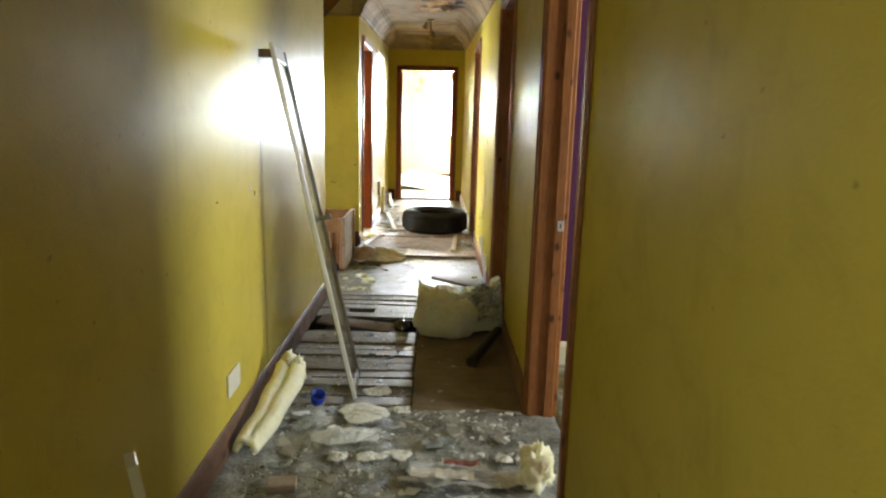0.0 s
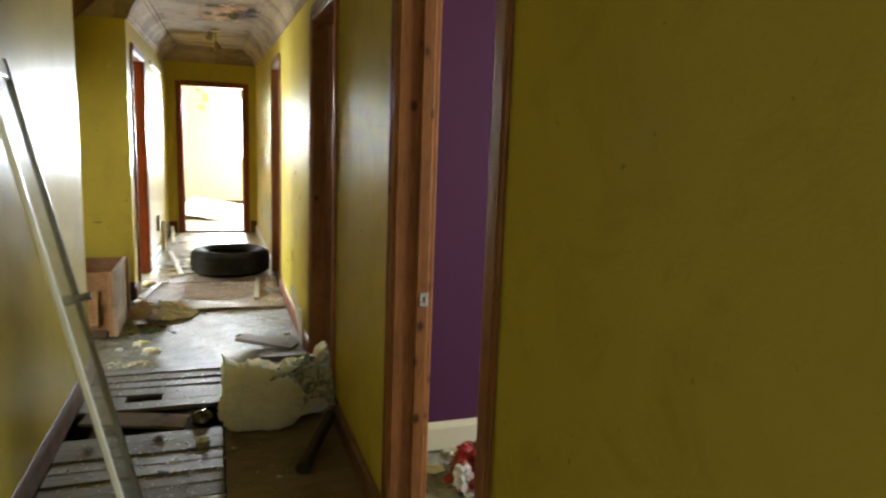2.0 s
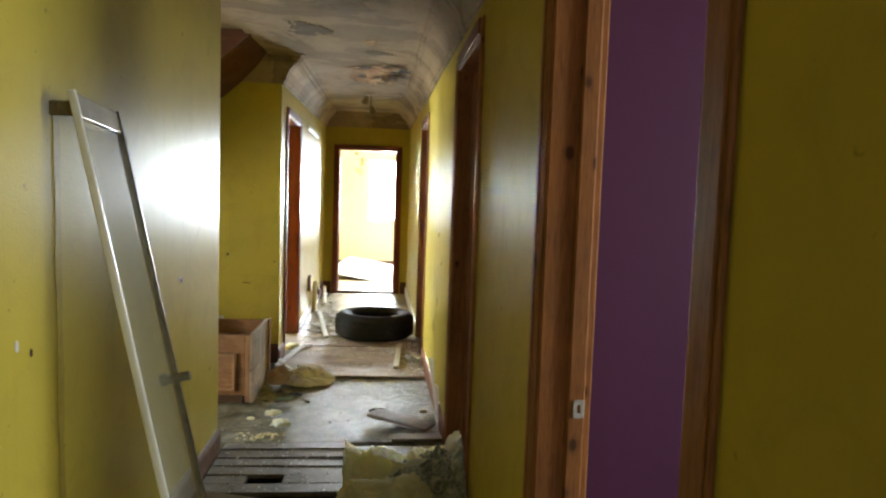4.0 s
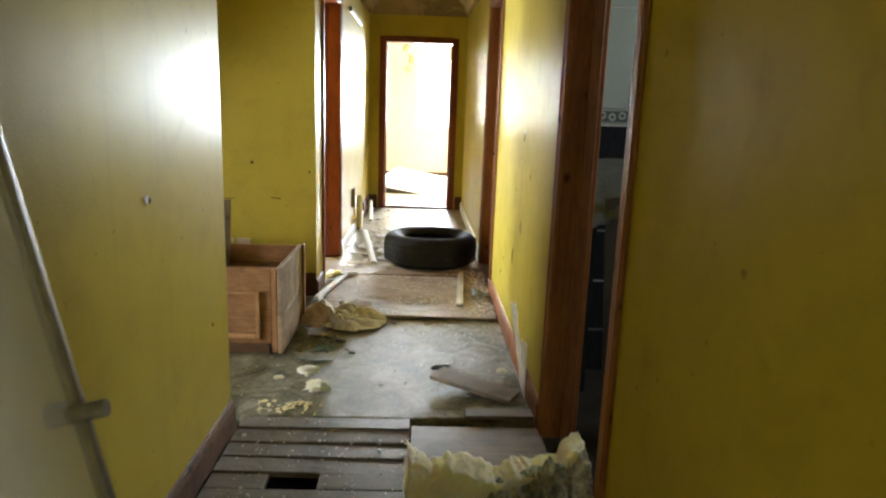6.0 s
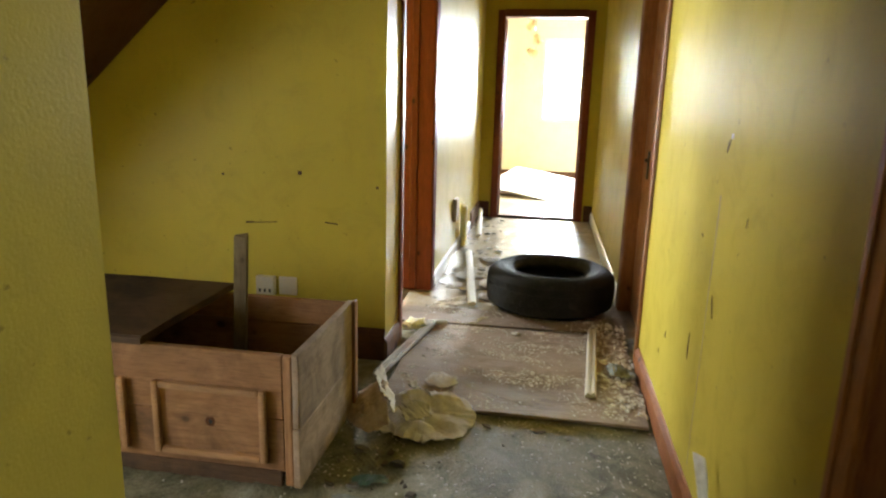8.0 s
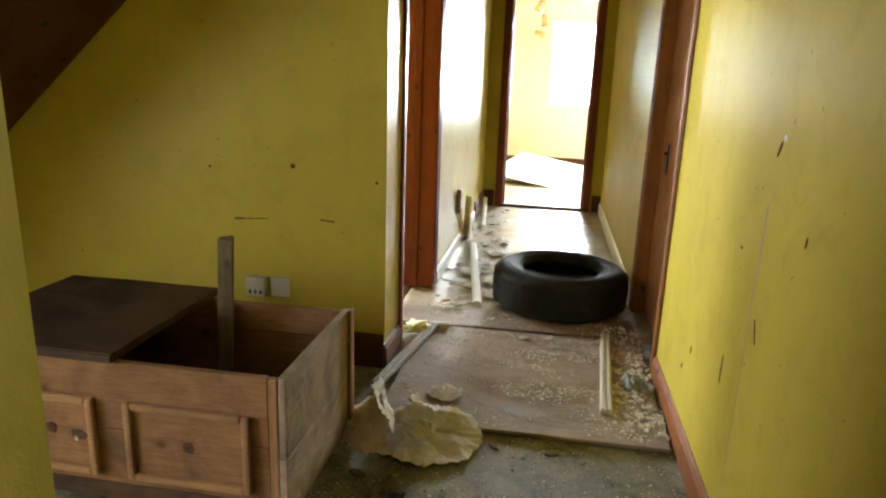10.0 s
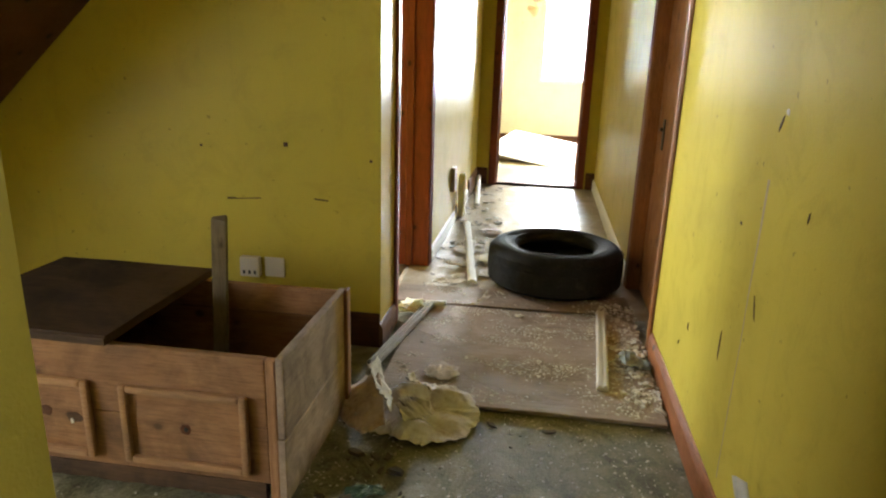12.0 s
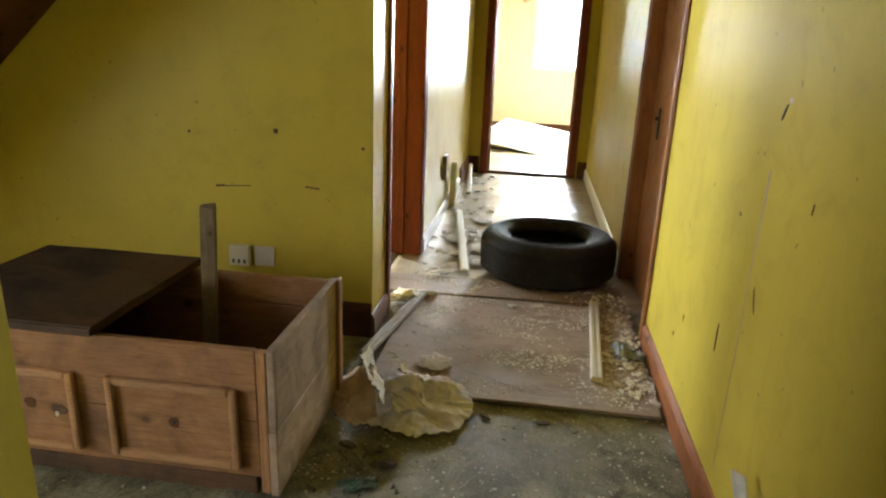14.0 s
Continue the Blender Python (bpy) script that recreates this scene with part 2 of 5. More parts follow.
for m_ in (WOOL, WOOL_DIRTY, FOAM):
    # light soaks through the loose fibres
    b_ = m_.node_tree.nodes["Principled BSDF"]
    b_.inputs["Subsurface Weight"].default_value = 0.65
    b_.inputs["Subsurface Radius"].default_value = (1.0, 0.85, 0.5)
    b_.inputs["Subsurface Scale"].default_value = 0.05
CARD = mottled("torn_cardboard", [(0.36, (0.42, 0.33, 0.28)), (0.44, (0.60, 0.54, 0.53)), (0.54, (0.71, 0.68, 0.72)), (0.72, (0.80, 0.78, 0.83))], 7, 0.85, 60, 0.3, 0.2)
CARD_BROWN = mottled("brown_cardboard", [(0.34, (0.40, 0.29, 0.20)), (0.48, (0.64, 0.52, 0.41)), (0.64, (0.76, 0.68, 0.60))], 7, 0.85, 60, 0.3, 0.2)
CARD_WHITE = mottled("torn_board_paper", [(0.3, (0.45, 0.40, 0.33)), (0.7, (0.80, 0.77, 0.70))], 8, 0.8, 60, 0.3, 0.2)
PLASTERBOARD = mottled("plaster_scrap", [(0.3, (0.52, 0.51, 0.48)), (0.55, (0.78, 0.77, 0.74)), (0.7, (0.84, 0.84, 0.82))], 9, 0.85, 60, 0.4, 0.2)
TRIM_WHITE = paint("white_plastic_trim", (0.78, 0.77, 0.72), 0.35, 0.4, (0.3, 0.26, 0.18))
ALU = mottled("dull_aluminium", [(0.3, (0.42, 0.42, 0.40)), (0.7, (0.68, 0.68, 0.66))], 12, 0.35, 90, 0.15, 0.5, 0.4, 0.9)
ALU_DARK = mottled("tarnished_rail", [(0.3, (0.16, 0.15, 0.13)), (0.7, (0.34, 0.32, 0.28))], 12, 0.4, 90, 0.15, 0.5, 0.4, 0.5)
STEEL = mottled("worn_steel", [(0.3, (0.45, 0.43, 0.40)), (0.7, (0.75, 0.73, 0.70))], 20, 0.5, 90, 0.1, 0.5, 0.4, 0.35)
CHROME = mottled("dark_chrome", [(0.3, (0.06, 0.06, 0.06)), (0.7, (0.20, 0.20, 0.21))], 9, 0.12, 60, 0.05, 0.5, 0.4, 1.0)
BLACK = mottled("black_plastic", [(0.3, (0.01, 0.01, 0.01)), (0.7, (0.03, 0.028, 0.026))], 12, 0.4, 90, 0.15)
PIPE = mottled("rusty_black_pipe", [(0.3, (0.012, 0.010, 0.009)), (0.7, (0.045, 0.035, 0.028))], 14, 0.55, 90, 0.3)
BLUE = mottled("blue_plastic", [(0.3, (0.01, 0.03, 0.30)), (0.7, (0.02, 0.06, 0.50))], 8, 0.35, 60, 0.1)
RED = mottled("red_plastic_bag", [(0.3, (0.13, 0.006, 0.008)), (0.7, (0.36, 0.014, 0.016))], 14, 0.28, 40, 0.9, 0.6, 0.4, 0.0, 0.02)
GREEN = mottled("green_foil", [(0.3, (0.02, 0.05, 0.035)), (0.7, (0.10, 0.17, 0.12))], 30, 0.4, 60, 0.5)
FACING = mottled("dusty_board_facing", [(0.3, (0.075, 0.086, 0.085)), (0.7, (0.16, 0.178, 0.176))], 7, 0.8, 70, 0.4)
GREYRAG = mottled("grey_rag", [(0.3, (0.10, 0.11, 0.11)), (0.7, (0.36, 0.38, 0.36))], 24, 0.7, 60, 0.5)
PLASTICBOX = paint("socket_plastic", (0.72, 0.70, 0.62), 0.35, 0.35, (0.3, 0.25, 0.15), False)
SOCKETMETAL = mottled("dull_brass_plate", [(0.3, (0.20, 0.14, 0.06)), (0.7, (0.36, 0.28, 0.15))], 14, 0.4, 90, 0.1, 0.5, 0.4, 0.7)
TILE_PALE = mottled("pale_blue_tile", [(0.3, (0.40, 0.48, 0.49)), (0.7, (0.47, 0.55, 0.555))], 3, 0.15, 60, 0.05)
TILE_BORDER = mottled("grey_green_border_tile", [(0.3, (0.09, 0.12, 0.115)), (0.7, (0.17, 0.20, 0.19))], 9, 0.2, 60, 0.05)
TILE_DARK = mottled("black_tile", [(0.3, (0.012, 0.014, 0.018)), (0.7, (0.035, 0.04, 0.045))], 5, 0.12, 60, 0.05)
GROUT = mottled("grout", [(0.3, (0.42, 0.45, 0.45)), (0.7, (0.6, 0.62, 0.62))], 20, 0.8)
GREYBOARD = mottled("grey_fibre_board", [(0.3, (0.035, 0.031, 0.026)), (0.7, (0.085, 0.075, 0.06))], 3, 0.85, 80, 0.3)
CHIPS_PALE = island_mat("pale_chips", [(0.0, (0.50, 0.47, 0.41)), (0.35, (0.30, 0.28, 0.24)), (0.75, (0.21, 0.185, 0.15)), (1.0, (0.80, 0.79, 0.75))], 0.6, 0.2, 0.25)
CHIPS_WOOD = island_mat("wood_flakes", [(0.0, (0.74, 0.71, 0.62)), (0.4, (0.60, 0.54, 0.43)), (0.7, (0.82, 0.79, 0.72)), (1.0, (0.42, 0.35, 0.26))], 0.8, 0.2, 0.12)
CHIPS_WHITE = island_mat("white_plaster_crumbs", [(0.0, (0.78, 0.78, 0.76)), (0.4, (0.45, 0.44, 0.41)), (0.8, (0.60, 0.59, 0.56)), (1.0, (0.86, 0.86, 0.84))], 0.5, 0.2, 0.15)
CARD_RED = mottled("faded_red_print", [(0.3, (0.22, 0.06, 0.05)), (0.7, (0.42, 0.16, 0.14))], 20, 0.5)
# darker yellow-brown that paints the screen rail's shadow on the left wall
RAIL_SHADOW = mottled("rail_shadow_yellow", [(0.3, (0.33, 0.24, 0.045)), (0.55, (0.42, 0.325, 0.055)), (0.7, (0.49, 0.385, 0.06))], 16, 0.35, 60, 0.1, 0.13)
STREAK = mottled("pink_plaster_streak", [(0.3, (0.36, 0.27, 0.17)), (0.7, (0.50, 0.41, 0.30))], 20, 0.8)
CHIPS_DARK = island_mat("dark_scraps", [(0.0, (0.03, 0.026, 0.02)), (0.5, (0.09, 0.075, 0.05)), (1.0, (0.16, 0.14, 0.10))])
CHIPS_WOOL = island_mat("wool_crumbs", [(0.0, (0.86, 0.79, 0.50)), (0.5, (0.80, 0.70, 0.36)), (1.0, (0.90, 0.86, 0.66))], 0.9, 0.2, 0.1)


def thin_film(name, color, share, rough=0.1, crease=0.6):
    """A thin clear sheet: mostly see-through, with a gloss."""
    m, nt, b = mat(name, rough)
    b.inputs["Base Color"].default_value = (*color, 1)
    tr, mx = nt.nodes.new("ShaderNodeBsdfTransparent"), nt.nodes.new("ShaderNodeMixShader")
    mx.inputs[0].default_value = share
    nt.links.new(tr.outputs[0], mx.inputs[1])
    nt.links.new(b.outputs[0], mx.inputs[2])
    nt.links.new(mx.outputs[0], nt.nodes["Material Output"].inputs[0])
    v = coords(nt)
    bump(nt, b, noise_tex(nt, v, 16, 5, 0.6, 0.8), crease, 0.02)
    return m


GLASS = thin_film("hazy_glass", (0.80, 0.82, 0.74), 0.27, 0.06, 0.01)
FILM = thin_film("crumpled_film", (0.93, 0.95, 0.96), 0.40, 0.10, 0.9)

# ---- shape helpers ----


def bm_box(bm, x0, x1, y0, y1, z0, z1, bevel=0.0, segs=1):
    r = bmesh.ops.create_cube(bm, size=1, matrix=Matrix.Translation(((x0 + x1) / 2, (y0 + y1) / 2, (z0 + z1) / 2)) @ Matrix.Diagonal((x1 - x0, y1 - y0, z1 - z0, 1)))
    if bevel:
        edges = list({e for v in r["verts"] for e in v.link_edges})
        bmesh.ops.bevel(bm, geom=edges, offset=bevel, segments=segs, affect='EDGES', profile=0.6)
    return r["verts"]


def boxed(*args, bevel=0.0, segs=1):
    bm = bmesh.new()
    bm_box(bm, *args, bevel=bevel, segs=segs)
    return bm


def bm_tube(bm, a, b, r, seg=12, r2=None):
    a, b = Vector(a), Vector(b)
    d = b - a
    m = Matrix.Translation((a + b) / 2) @ d.to_track_quat('Z', 'Y').to_matrix().to_4x4()
    bmesh.ops.create_cone(bm, cap_ends=True, segments=seg, radius1=r, radius2=r if r2 is None else r2, depth=d.length, matrix=m)


def bm_lathe(bm, profile, seg=32, m=Matrix.Identity(4), close=False):
    rings = []
    for i in range(seg):
        a = 2 * math.pi * i / seg
        rings.append([bm.verts.new(m @ Vector((r * math.cos(a), r * math.sin(a), z))) for r, z in profile])
    n = len(profile)
    for i in range(seg):
        p, q = rings[i], rings[(i + 1) % seg]
        for j in range(n if close else n - 1):
            k = (j + 1) % n
            bm.faces.new((p[j], q[j], q[k], p[k]))


def made(name, bm, material, smooth=False):
    bmesh.ops.recalc_face_normals(bm, faces=bm.faces)
    me = bpy.data.meshes.new(name)
    bm.to_mesh(me)
    bm.free()
    me.materials.append(material)
    if smooth:
        for p in me.polygons:
            p.use_smooth = True
    return new(name, me)


def part(name, bm, material, parent, label="", smooth=False):
    ob = made(name, bm, material, smooth)
    ob.parent = parent
    if label:
        ob["label"] = label
    return ob


def thing(name, label, category, at=(0, 0, 0), turn=0, group="", kind=""):
    ob = new(name)
    ob.matrix_world = pose(*at, 0, 0, turn)
    ob.empty_display_size = 0.1
    return tagged(ob, label, category, group, kind)


def structure(name, bm, material, label, category, smooth=False):
    return tagged(made(name, bm, material, smooth), label, category, "", "structure")


def sheet(w, h, nx, ny, fn, thick=0.004):
    """A bent, torn sheet with thickness; fn(u, v) gives a point or None where it is torn away."""
    bm = bmesh.new()
    grid = {}
    for i in range(nx + 1):
        for j in range(ny + 1):
            p = fn(i / nx, j / ny)
            if p is not None:
                grid[i, j] = bm.verts.new(p)
    for i in range(nx):
        for j in range(ny):
            q = [grid.get(k) for k in ((i, j), (i + 1, j), (i + 1, j + 1), (i, j + 1))]
            if all(q):
                bm.faces.new(q)
            elif sum(1 for k in q if k) == 3:
                bm.faces.new([k for k in q if k])
    loose = [v for v in bm.verts if not v.link_faces]
    bmesh.ops.delete(bm, geom=loose, context='VERTS')
    bmesh.ops.recalc_face_normals(bm, faces=bm.faces)
    bmesh.ops.solidify(bm, geom=bm.faces[:], thickness=thick)
    return bm


def skin(nx, ny, fn):
    """An open surface over a grid, with no thickness added: for closed folds."""
    bm = bmesh.new()
    g = [[bm.verts.new(fn(i / nx, j / ny)) for j in range(ny + 1)] for i in range(nx + 1)]
    for i in range(nx):
        for j in range(ny):
            bm.faces.new((g[i][j], g[i + 1][j], g[i + 1][j + 1], g[i][j + 1]))
    bm.faces.new(g[0])
    bm.faces.new(g[nx][::-1])
    return bm


def lump(bm, centre, size, rough=0.25, seed=0, sub=3, freq=2.2, flat=0.0):
    """A torn, fluffy lump."""
    r = bmesh.ops.create_icosphere(bm, subdivisions=sub, radius=1)
    off = Vector((seed * 3.17, seed * 1.31, seed * 7.7))
    for v in r["verts"]:
        d = v.co.normalized()
        k = 1 + rough * noise.fractal(d * freq + off, 0.8, 2.1, 5) * 1.6
        p = Vector((d.x * size[0], d.y * size[1], d.z * size[2])) * k
        if flat and p.z < -flat * size[2]:
            p.z = -flat * size[2] + 0.1 * (p.z + flat * size[2])
        v.co = Vector(centre) + p
    return r["verts"]

# ---- the setting ----
L, R = -0.80, 0.355
LN = -0.83  # face of the near left wall
TH = 0.12
TOP = 2.75


def cove_z(y):
    """Height of the lower edge of the coving; the old ceiling climbs a little towards the end."""
    return 2.09 + 0.028 * (y - 4.0)


def wall_along_y(name, x0, x1, y0, y1, z1, material, label, openings=()):
    bm = bmesh.new()
    y = y0
    for a, b, lo, hi in sorted(openings):
        bm_box(bm, x0, x1, y, a, 0, z1)
        bm_box(bm, x0, x1, a, b, hi, z1)
        if lo > 0:
            bm_box(bm, x0, x1, a, b, 0, lo)
        y = b
    bm_box(bm, x0, x1, y, y1, 0, z1)
    return structure(name, bm, material, label, "wall")


def wall_along_x(name, x0, x1, y0, y1, z1, material, label, openings=()):
    bm = bmesh.new()
    x = x0
    for a, b, lo, hi in sorted(openings):
        bm_box(bm, x, a, y0, y1, 0, z1)
        bm_box(bm, a, b, y0, y1, hi, z1)
        if lo > 0:
            bm_box(bm, a, b, y0, y1, 0, lo)
        x = b
    bm_box(bm, x, x1, y0, y1, 0, z1)
    return structure(name, bm, material, label, "wall")


# the opening behind the start is added, to let the side fill in
wall_left = wall_along_y("wall_left", LN - 0.09, LN, -3, 4.965, TOP, YELLOW, "scuffed glossy yellow corridor wall with small holes", [(-1.0, -0.1, 0.9, 1.9)])
wall_alcove_back = wall_along_x("wall_alcove_back", -3.6, L, 6.78, 6.90, TOP, YELLOW, "scratched yellow alcove wall under the stairs")
wall_left_far = wall_along_y("wall_left_far", L - 0.175, L, 6.90, 10.71, TOP, YELLOW, "glossy yellow wall beside an open doorway", [(7.08, 7.95, 0, 1.99)])
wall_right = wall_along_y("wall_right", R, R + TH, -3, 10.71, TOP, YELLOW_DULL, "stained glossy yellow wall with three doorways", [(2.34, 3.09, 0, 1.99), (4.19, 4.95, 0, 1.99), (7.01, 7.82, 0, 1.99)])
wall_end = wall_along_x("wall_end", -2.6, 2.3, 10.71, 10.83, TOP, YELLOW, "yellow end wall with a doorway to a bright room", [(-0.62, 0.20, 0, 1.99)])
wall_hall_side = wall_along_y("wall_hall_side", -3.72, -3.6, 2.9, 6.78, TOP, YELLOW, "yellow side wall of the stair hall with a window", [(3.3, 4.7, 0.15, 1.95)])
wall_hall_near = wall_along_x("wall_hall_near", -3.72, L - TH, 2.78, 2.9, TOP, YELLOW, "yellow near wall of the stair hall")
wall_behind = wall_along_x("wall_behind", L - TH, R + TH, -3.12, -3.0, TOP, YELLOW, "plain yellow wall closing the corridor")

wall_end_room_far = wall_along_x("wall_end_room_far", -2.6, 2.3, 14.2, 14.32, TOP, YELLOW_PALE, "pale yellow wall with a bright window", [(-0.28, 0.88, 0.88, 2.08)])
wall_end_room_left = wall_along_y("wall_end_room_left", -2.72, -2.6, 10.71, 14.32, TOP, YELLOW_PALE, "pale yellow side wall of the end room")
wall_end_room_right = wall_along_y("wall_end_room_right", 2.3, 2.42, 10.71, 14.32, TOP, YELLOW_PALE, "pale yellow side wall of the end room")
wall_bright_room_window = wall_along_y("wall_bright_room_window", -4.42, -4.3, 6.90, 10.71, TOP, CREAM, "cream wall with a wide window", [(9.45, 10.55, 0.85, 2.05)])
wall_bright_room_near = wall_along_x("wall_bright_room_near", -4.42, -3.6, 6.78, 6.90, TOP, CREAM, "cream wall of the bright room")
wall_bright_room_far = wall_along_x("wall_bright_room_far", -4.42, -2.72, 10.71, 10.83, TOP, CREAM, "cream wall of the bright room")
bm = boxed(-2.6, L - 0.176, 10.694, 10.706, 0, TOP)
structure("wall_bright_room_red", bm, PINK, "red-painted wall of the bright room", "wall")
wall_purple_far = wall_along_x("wall_purple_far", R + TH, 3.5, 3.70, 3.82, TOP, PURPLE, "matt purple bedroom wall")
wall_purple_near = wall_along_x("wall_purple_near", R + TH, 3.5, 0.7, 0.82, TOP, PURPLE, "matt purple bedroom wall")
wall_purple_window = wall_along_y("wall_purple_window", 3.5, 3.62, 0.7, 3.82, TOP, PURPLE, "matt purple wall with a window", [(1.5, 2.85, 0.9, 2.1)])
wall_bath_far = wall_along_x("wall_bath_far", R + TH, 2.4, 5.74, 5.86, TOP, GROUT, "tiled bathroom wall")
wall_bath_window = wall_along_y("wall_bath_window", 2.4, 2.52, 3.82, 5.86, TOP, GROUT, "bathroom wall with a small window", [(4.4, 5.0, 1.45, 2.05)])
wall_store = wall_along_y("wall_store", 1.6, 1.72, 5.86, 10.71, TOP, CREAM, "plain cream wall behind the closed door")

# ceilings
bm = bmesh.new()
top = []
for y in (-3.0, 4.0, 10.71):
    z = cove_z(max(y, 4.0)) + 0.20
    top.append([bm.verts.new((x, y, z + k)) for x in (L - TH, R + TH) for k in (0, 0.08)])
for a, b in zip(top, top[1:]):
    bm.faces.new((a[0], b[0], b[2], a[2]))
    bm.faces.new((a[1], a[3], b[3], b[1]))
    bm.faces.new((a[0], a[1], b[1], b[0]))
    bm.faces.new((a[2], b[2], b[3], a[3]))
bm.faces.new((top[0][0], top[0][2], top[0][3], top[0][1]))
bm.faces.new((top[2][0], top[2][1], top[2][3], top[2][2]))
structure("ceiling", bm, PLASTER, "stained off-white plaster ceiling with peeling paint", "ceiling")
structure("ceiling_alcove", boxed(-3.72, L - TH, 2.78, 6.9, 2.37, 2.45), PLASTER, "stained plaster ceiling over the stair hall", "ceiling")
structure("ceiling_end_room", boxed(-2.72, 2.42, 10.83, 14.32, 2.5, 2.6), PLASTER, "pale ceiling of the end room", "ceiling")
structure("ceiling_bright_room", boxed(-4.42, L - TH, 6.9, 10.71, 2.5, 2.6), PLASTER, "pale ceiling of the bright room", "ceiling")
structure("ceiling_purple_room", boxed(R + TH, 3.62, 0.7, 3.82, 2.5, 2.6), PLASTER, "pale ceiling of the purple room", "ceiling")
structure("ceiling_bathroom", boxed(R + TH, 2.52, 3.82, 10.71, 2.5, 2.6), PLASTER, "pale bathroom ceiling", "ceiling")

# coving
COVE = [(0.0, 0.0), (0.014, 0.0), (0.016, 0.018), (0.030, 0.026), (0.036, 0.050), (0.060, 0.095), (0.100, 0.132), (0.126, 0.144), (0.128, 0.160), (0.150, 0.166), (0.155, 0.186), (0.19, 0.19), (0.19, 0.204), (0.0, 0.204)]


def coving(name, stations, label):
    """stations: (origin, inward direction) pairs that the moulding passes through."""
    bm = bmesh.new()
    rows = []
    for (x, y, z), (dx, dy) in stations:
        rows.append([bm.verts.new((x + dx * p, y + dy * p, z + h)) for p, h in COVE])
    n = len(COVE)
    for a, b in zip(rows, rows[1:]):
        for j in range(n):
            k = (j + 1) % n
            bm.faces.new((a[j], b[j], b[k], a[k]))
    for r in (rows[0], rows[-1]):
        bm.faces.new(r)
    return structure(name, bm, PLASTER, label, "coving")


coving("trim_coving_left", [((L, 6.78, cove_z(6.78)), (1, -1)), ((L, 10.71, cove_z(10.71)), (1, -1))], "dusty moulded plaster coving")
coving("trim_coving_right", [((R, y, cove_z(max(y, 4))), (-1, 0)) for y in (-3.0, 4.0)] + [((R, 10.71, cove_z(10.71)), (-1, -1))], "dusty moulded plaster coving")
coving("trim_coving_end", [((L, 10.71, cove_z(10.71)), (1, -1)), ((R, 10.71, cove_z(10.71)), (-1, -1))], "dusty moulded plaster coving")
coving("trim_coving_alcove", [((-1.22, 6.78, cove_z(6.78)), (0, -1)), ((L, 6.78, cove_z(6.78)), (1, -1))], "dusty moulded plaster coving")

# skirting boards
SK = [(0.0, 0.0), (0.016, 0.0), (0.016, 0.080), (0.011, 0.092), (0.006, 0.100), (0.0, 0.102)]


def skirting(name, a, b, inward, h, material, label):
    bm = bmesh.new()
    rows = [[bm.verts.new((p[0] + inward[0] * w, p[1] + inward[1] * w, z * h / 0.102 + 0.001)) for w, z in SK] for p in (a, b)]
    for j in range(len(SK)):
        k = (j + 1) % len(SK)
        bm.faces.new((rows[0][j], rows[1][j], rows[1][k], rows[0][k]))
    for r in rows:
        bm.faces.new(r)
    return structure(name, bm, material, label, "skirting board")


skirting("baseboard_left", (LN, -3), (LN, 4.965), (1, 0), 0.115, SKIRT, "dusty brown wooden skirting board")
skirting("baseboard_left_end", (LN, 4.967), (LN - 0.09, 4.967), (0, 1), 0.115, SKIRT_X, "dusty brown wooden skirting board")
skirting("baseboard_alcove", (-3.6, 6.78), (L, 6.78), (0, -1), 0.15, SKIRT_X, "dark brown wooden skirting board")
skirting("baseboard_left_corner", (L, 6.76), (L, 7.02), (1, 0), 0.11, SKIRT, "loose dusty skirting board")
skirting("baseboard_left_far", (L, 8.02), (L, 9.95), (1, 0), 0.085, TRIM_WHITE, "white-painted skirting board")
skirting("baseboard_left_far_brown", (L, 10.0), (L, 10.71), (1, 0), 0.16, SKIRT, "dark brown wooden skirting board")
skirting("baseboard_end_left", (L, 10.71), (-0.69, 10.71), (0, -1), 0.16, SKIRT_X, "dark brown wooden skirting board")
skirting("baseboard_end_right", (0.27, 10.71), (R, 10.71), (0, -1), 0.16, SKIRT_X, "dark brown wooden skirting board")
skirting("baseboard_right_near", (R, -3), (R, 2.27), (-1, 0), 0.115, SKIRT, "dusty brown wooden skirting board")
skirting("baseboard_right_middle", (R, 3.16), (R, 4.12), (-1, 0), 0.115, SKIRT, "dusty brown wooden skirting board")
skirting("baseboard_right", (R, 5.02), (R, 6.94), (-1, 0), 0.105, FRAME_Y, "reddish brown wooden skirting board")
skirting("baseboard_right_far", (R, 7.89), (R, 10.71), (-1, 0), 0.10, TRIM_WHITE, "white-painted skirting board")
skirting("baseboard_purple", (R + TH, 3.70), (3.5, 3.70), (0, -1), 0.125, CREAM, "cream-painted skirting board")
skirting("baseboard_end_room", (-2.6, 14.2), (2.3, 14.2), (0, -1), 0.13, SKIRT_X, "brown wooden skirting board")

# door frames: lining, stop and architrave


